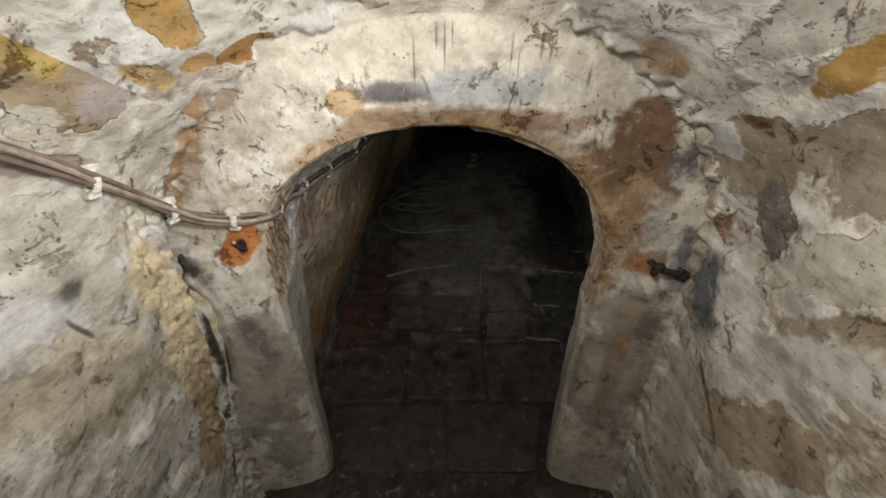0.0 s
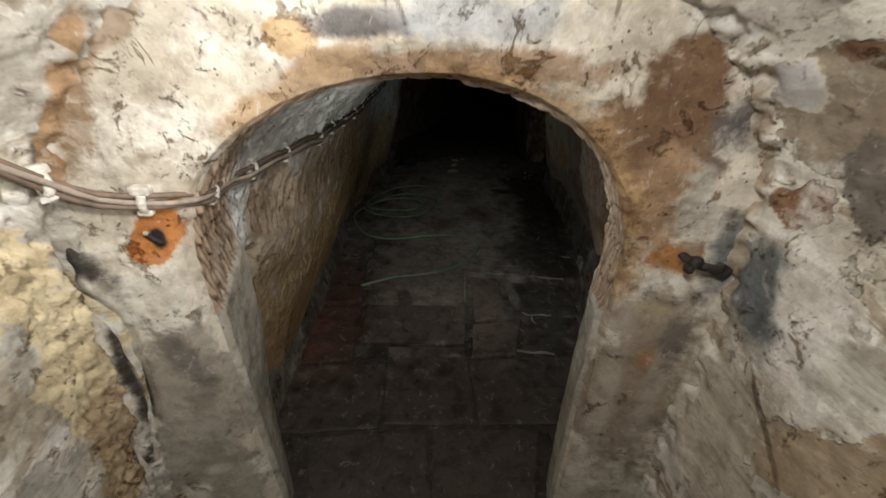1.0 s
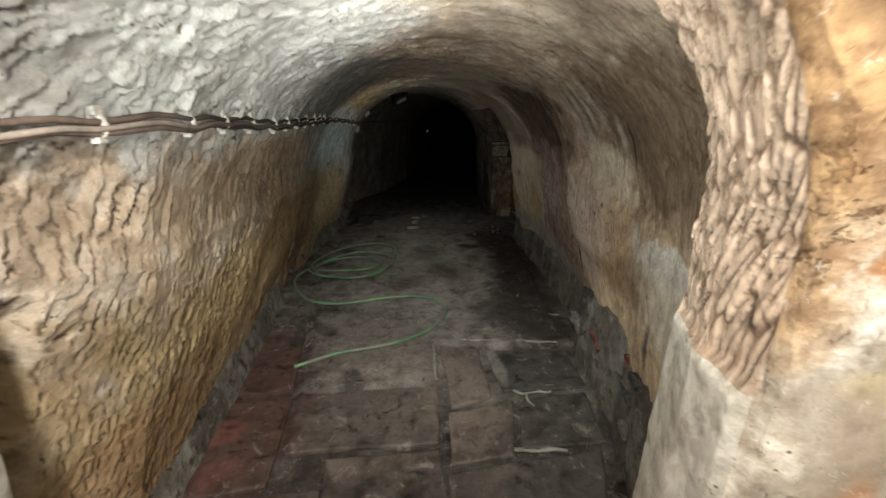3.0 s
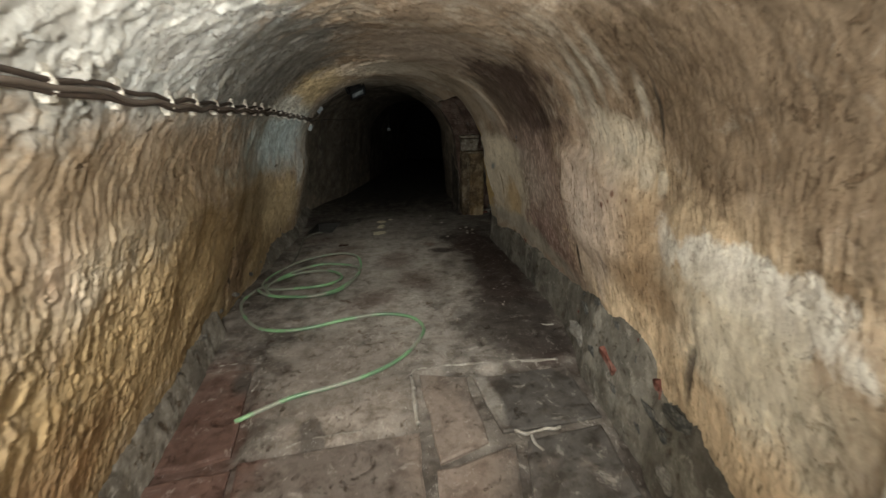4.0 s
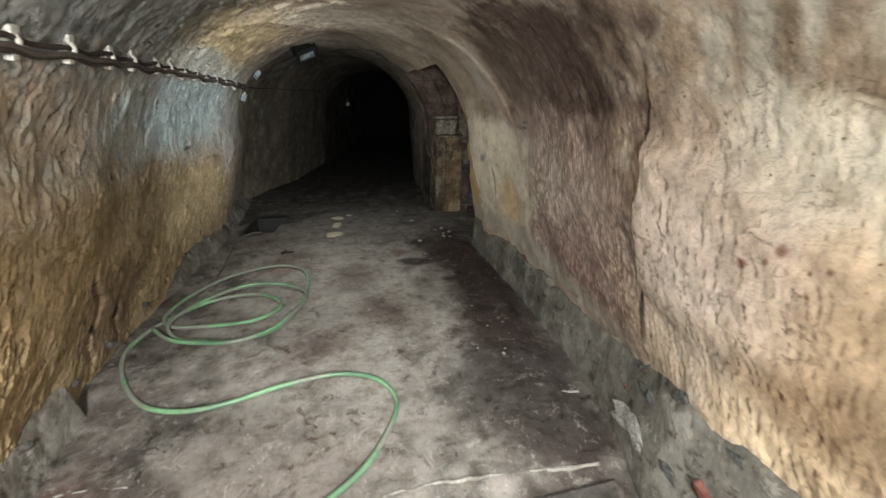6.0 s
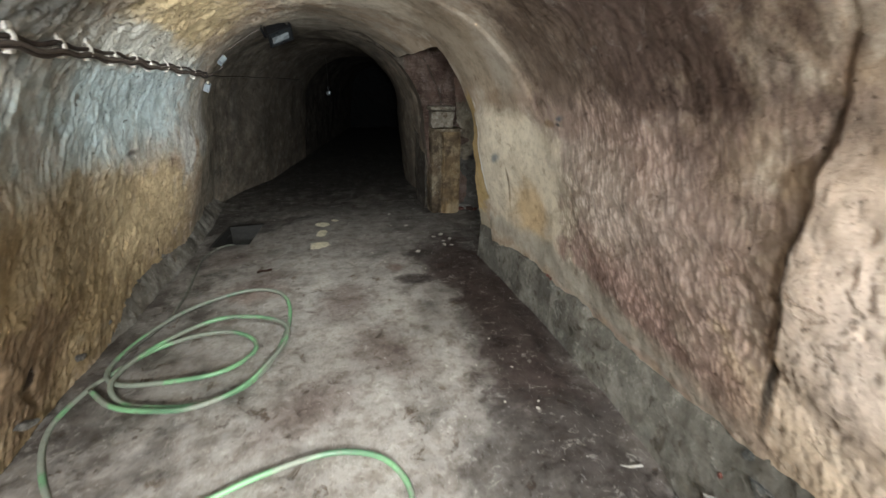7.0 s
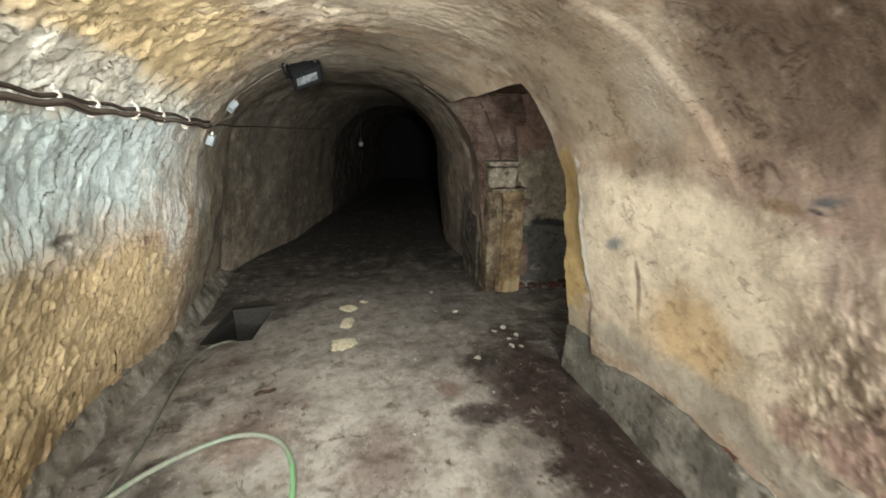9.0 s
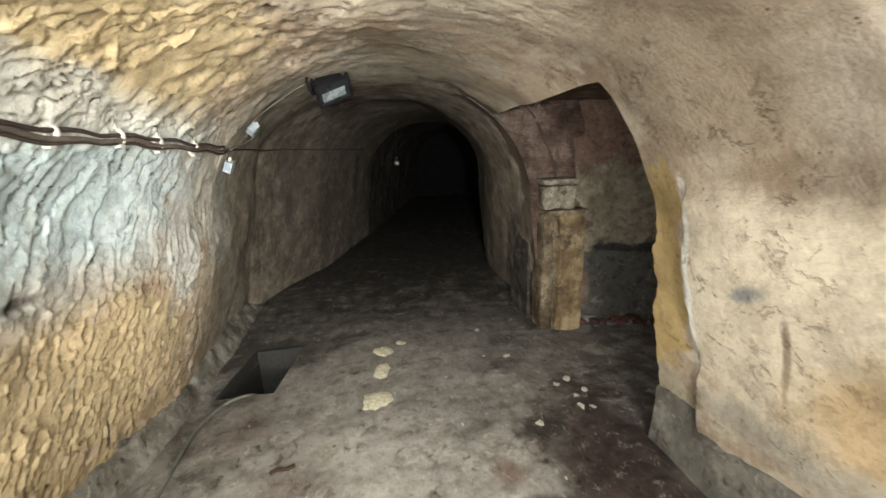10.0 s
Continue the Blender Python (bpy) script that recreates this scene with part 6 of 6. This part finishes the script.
spots = [(1.43, 8.02, 0.06), (1.51, 7.53, 0.07), (1.34, 7.57, 0.03), (1.00, 7.36, 0.02), (1.69, 7.09, 0.05), (1.79, 7.13, 0.065), (1.75, 6.95, 0.05), (1.72, 6.84, 0.055), (1.79, 6.82, 0.05),
         (1.84, 6.99, 0.06), (1.41, 6.76, 0.07), (0.98, 6.86, 0.025), (1.64, 5.45, 0.025), (1.36, 4.58, 0.03), (1.25, 3.27, 0.02), (1.39, 4.62, 0.02), (1.36, 6.37, 0.035), (0.40, 6.93, 0.02)]
for k in range(130):
    cx, cy, spread = ((1.75, 6.95, 0.16), (0.55, 7.3, 0.20), (1.4, 6.0, 0.4), (0.6, 6.2, 0.6), (1.35, 5.2, 0.25))[k % 5]
    spots.append((cx + random.gauss(0, spread), cy + random.gauss(0, spread), random.uniform(0.008, 0.024)))
for k, (x, y, size) in enumerate(spots):
    if x > 1.86 or (PIT[0] - 0.05 < x < PIT[1] + 0.05 and PIT[2] - 0.05 < y < PIT[3] + 0.05):
        continue
    ob = new("plaster_fragment", crumbs[k % 4])
    ob.matrix_world = pose(x, y, floor_z(x, y) - 0.003 - (0.02 if y < 3.7 or x > 1.5 and y < 6.6 else 0), 0, 0, random.uniform(0, 360)) @ Matrix.Diagonal((size, size * random.uniform(0.6, 1), size * 0.7, 1))
    tagged(ob, "small pale flake of fallen plaster on the floor", "fragment", "fallen flakes")


def crumb_patch(x, y, rx, ry, seed):
    bm = bmesh.new()
    rings = []
    for j in range(7):
        f = j / 6
        loop = []
        for i in range(36):
            a = 2 * math.pi * i / 36
            edge = 1 + 0.35 * noise.noise(Vector((math.cos(a) * 2.2, math.sin(a) * 2.2, seed * 3.7)))
            px, py = rx * f * edge * math.cos(a), ry * f * edge * math.sin(a)
            h = 0.012 * (1 - f ** 2) * (0.6 + 0.8 * abs(noise.noise(Vector((px * 40, py * 40, seed))))) - (0.004 if j == 6 else 0)
            loop.append(bm.verts.new((px, py, h)))
        rings.append(loop)
    for j in range(6):
        for i in range(36):
            bm.faces.new((rings[j][i], rings[j + 1][i], rings[j + 1][(i + 1) % 36], rings[j][(i + 1) % 36]))
    bmesh.ops.remove_doubles(bm, verts=rings[0], dist=1e-5)
    ob = part("crumb_patch", bm, M_CRUMB, None, smooth=True)
    ob.matrix_world = pose(x, y, floor_z(x, y) + 0.001, 0, 0, seed * 40)
    tagged(ob, "thin spill of pale crumbled stone on the floor", "spill", "spills of crumbs")


for k, (x, y, rx, ry) in enumerate(((0.61, 7.84, 0.075, 0.085), (0.58, 7.57, 0.10, 0.06), (0.52, 7.22, 0.10, 0.11), (0.76, 7.95, 0.045, 0.04))):
    crumb_patch(x, y, rx, ry, k + 1)

stick = part("broken_stick", tube_bm([(-0.055, -0.01, 0.012), (-0.02, 0.004, 0.016), (0.02, -0.002, 0.014), (0.06, 0.018, 0.012)], 0.010, 6, 3), M_STICK)
stick.matrix_world = pose(0.015, 6.76, floor_z(0.015, 6.76), 0, 0, 0)
tagged(stick, "short rotten brown stick on the floor", "stick")

rubble = [pebble_mesh("rubble_stone", 10 + k, 0.7, (M_BRICK, M_STICK, M_MORTAR)[k], 2) for k in range(3)]
for k in range(15):
    f = k / 14
    size = random.uniform(0.05, 0.13)
    ob = new("rubble_stone", rubble[(k * 2) % 3])
    ob.matrix_world = pose(2.36 + 0.75 * f, 7.92 - 0.24 * f + random.uniform(-0.05, 0.03), -0.006, 0, 0, random.uniform(0, 360)) @ Matrix.Diagonal((size * 1.4, size, size * 0.7, 1))
    tagged(ob, "dark broken stone at the foot of the side chamber wall", "stone", "rubble in the side chamber")

# ---- bricks and stones of the kerbs ----
right_kerb, left_kerb = bpy.data.objects["kerb_right"], bpy.data.objects["kerb_left"]
me = bpy.data.meshes.new("brick")
bm = chipped((0.06, 0.20, 0.062), (0, 0, 0), 0.010, 12, 2, 0.022)
bm.to_mesh(me)
bm.free()
me.materials.append(M_BRICK)
for x, y, z, rx, ry, rz, sy in ((1.462, 3.24, 0.265, 16, -6, -9, 0.9), (1.480, 3.05, 0.49, -20, -8, -9, 0.40), (1.468, 2.97, 0.47, 30, -8, -9, 0.25), (1.432, 2.83, 0.38, 62, -6, -9, 0.45), (1.325, 2.48, 0.25, 14, -8, -18, 0.6),
                                (1.918, 5.32, 0.305, 4, -8, -5, 0.3), (1.660, 3.83, 0.22, 12, -8, -20, 0.35),
                                (1.965, 5.98, 0.325, 3, -8, -4, 0.8), (1.958, 5.72, 0.318, -5, -8, -5, 0.55), (1.902, 5.02, 0.312, 6, -8, -6, 0.45), (1.878, 4.70, 0.318, -4, -8, -7, 0.35)):
    ob = new("brick", me)
    ob.parent = right_kerb if x > 0 else left_kerb
    ob.matrix_world = pose(x + 0.003, y, z, rx, ry, rz) @ Matrix.Diagonal((1, sy, 0.8, 1))
stones = [pebble_mesh("kerb_stone", 30 + k, 0.55, M_MORTAR, 2) for k in range(3)]
for k in range(26):
    right = k < 14
    y = 2.15 + 1.75 * (k / 14) if right else 3.0 + 5.2 * ((k - 14) / 12)
    y += random.uniform(-0.05, 0.05)
    size = random.uniform(0.10, 0.24) if right else random.uniform(0.06, 0.12)
    if right and 2.65 < y < 3.6:
        continue
    z = random.uniform(0.05, 0.26) if right and y < 3.45 else random.uniform(0.08, 0.2)
    if right:
        x = float(np.interp(y, [2.0, 2.8, 3.3, 3.5, 3.9], [1.09, 1.34, 1.39, 1.44, 1.62])) + 0.16 * z + 0.02
    else:
        x = float(np.interp(y, [3.0, 5.0, 6.2, 7.12, 8.4], [-0.95, -0.92, -0.82, -0.71, -0.62]))
    ob = new("kerb_stone", stones[k % 3])
    ob.parent = right_kerb if right else left_kerb
    ob.matrix_world = pose(x, y, z, 0, -15 if right else 20, 90 + random.uniform(-25, 25)) @ Matrix.Diagonal((size, size * 0.4, size * 0.8, 1))

grey_stones = [pebble_mesh("kerb_stone", 50 + k, 0.75, M_KERBSTONE, 2) for k in range(4)]
for k, (y, z, long, high) in enumerate(((3.00, 0.35, 0.20, 0.17), (3.22, 0.43, 0.19, 0.15), (2.82, 0.22, 0.24, 0.12), (2.70, 0.20, 0.18, 0.13), (3.48, 0.46, 0.14, 0.12), (3.42, 0.16, 0.22, 0.14), (2.62, 0.36, 0.22, 0.13),
                                        (3.66, 0.30, 0.18, 0.16), (3.78, 0.38, 0.10, 0.08), (2.92, 0.11, 0.20, 0.10), (3.12, 0.12, 0.16, 0.12))):
    base = float(np.interp(y, [2.5, 2.8, 3.2, 3.5, 3.7, 3.86], [1.24, 1.35, 1.41, 1.465, 1.54, 1.61]))
    ob = new("kerb_stone", grey_stones[k % 4])
    ob.parent = right_kerb
    ob.matrix_world = pose(base + 0.14 * z + 0.022, y, z, 0, 78, -10) @ Matrix.Diagonal((high, long, 0.055, 1)) @ Matrix.Translation((0, 0, -0.35))

# ---- flagstones before the screed ----
def flag(corners, seed, drop=0.0):
    bm = bmesh.new()
    outline = []
    for k in range(4):
        a, b = Vector(corners[k]), Vector(corners[(k + 1) % 4])
        for j in range(4):
            q = a.lerp(b, j / 4)
            outline.append(q + Vector((noise.noise(Vector((q.x * 6, q.y * 6, seed))), noise.noise(Vector((q.x * 6, q.y * 6, seed + 5))))) * 0.018)
    mid = sum(outline, Vector((0, 0))) / len(outline)
    if mid.y < 2.75:
        outline = [q + (q - mid).normalized() * 0.016 for q in outline]
    z = -0.006 - drop + 0.004 * math.sin(seed * 3.3)
    low = [bm.verts.new((q.x, q.y, -0.06)) for q in outline]
    edge = [bm.verts.new((q.x, q.y, z - 0.006)) for q in outline]
    top = []
    for q in outline:
        w = q + (mid - q).normalized() * 0.014
        top.append(bm.verts.new((w.x, w.y, z)))
    n = len(outline)
    for a, b in ((low, edge), (edge, top)):
        for i in range(n):
            bm.faces.new((a[i], a[(i + 1) % n], b[(i + 1) % n], b[i]))
    bm.faces.new(top)
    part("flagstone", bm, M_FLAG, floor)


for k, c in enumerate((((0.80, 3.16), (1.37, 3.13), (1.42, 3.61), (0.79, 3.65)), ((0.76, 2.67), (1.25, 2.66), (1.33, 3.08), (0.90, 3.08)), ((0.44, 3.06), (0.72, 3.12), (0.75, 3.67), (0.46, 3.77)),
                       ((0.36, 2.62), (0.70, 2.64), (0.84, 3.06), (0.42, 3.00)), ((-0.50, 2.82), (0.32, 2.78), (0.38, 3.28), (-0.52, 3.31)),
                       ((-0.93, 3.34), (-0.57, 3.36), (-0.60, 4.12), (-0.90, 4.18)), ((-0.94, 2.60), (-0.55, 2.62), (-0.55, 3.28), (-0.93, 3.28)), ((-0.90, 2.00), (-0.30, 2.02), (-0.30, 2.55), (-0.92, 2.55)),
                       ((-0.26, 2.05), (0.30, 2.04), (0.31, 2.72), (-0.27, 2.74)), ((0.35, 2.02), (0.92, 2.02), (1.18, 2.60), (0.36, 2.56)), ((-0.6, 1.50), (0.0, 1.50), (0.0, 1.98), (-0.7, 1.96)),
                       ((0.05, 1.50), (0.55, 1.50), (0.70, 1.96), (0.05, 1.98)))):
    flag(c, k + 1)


# pale mortar ridges along the edge of the screed and between the slabs
def mortar_ridge(line, radius, seed):
    bm = tube_bm([(x, y, floor_z(x, y) - 0.004) for x, y in line], radius, 6, 8)
    for v in bm.verts:
        v.co += Vector((0.010 * noise.noise(v.co * 19 + Vector((0, 0, seed))), 0.012 * noise.noise(v.co * 22 + Vector((0, seed, 0))), 0.006 * noise.noise(v.co * 31) - 0.003))
    part("mortar_ridge", bm, M_RIDGE, floor, "pale raised mortar joint", smooth=True)


for k, (line, radius) in enumerate((
        (((0.40, 3.77), (0.47, 3.83), (0.56, 3.815), (0.66, 3.82), (0.9, 3.775), (1.15, 3.73), (1.40, 3.69)), 0.011),
        (((0.41, 3.76), (0.405, 3.62), (0.39, 3.48), (0.38, 3.34)), 0.014),
        (((0.86, 3.15), (0.92, 3.115), (1.01, 3.12), (1.11, 3.115)), 0.009),
        (((0.94, 3.10), (0.935, 3.04), (0.95, 2.99)), 0.008),
        (((0.72, 2.67), (0.82, 2.645), (0.92, 2.65), (1.01, 2.625)), 0.010),
        (((-0.84, 4.215), (-0.70, 4.21), (-0.56, 4.18)), 0.009),
        (((-0.54, 4.12), (-0.53, 4.00), (-0.56, 3.87)), 0.007),
        (((-0.48, 4.78), (-0.30, 4.80), (-0.10, 4.86)), 0.007),
        (((1.14, 4.22), (1.38, 4.18), (1.60, 4.13)), 0.006),
        (((-0.30, 3.34), (-0.12, 3.37), (0.08, 3.36)), 0.008))):
    mortar_ridge(line, radius, k * 3.1)
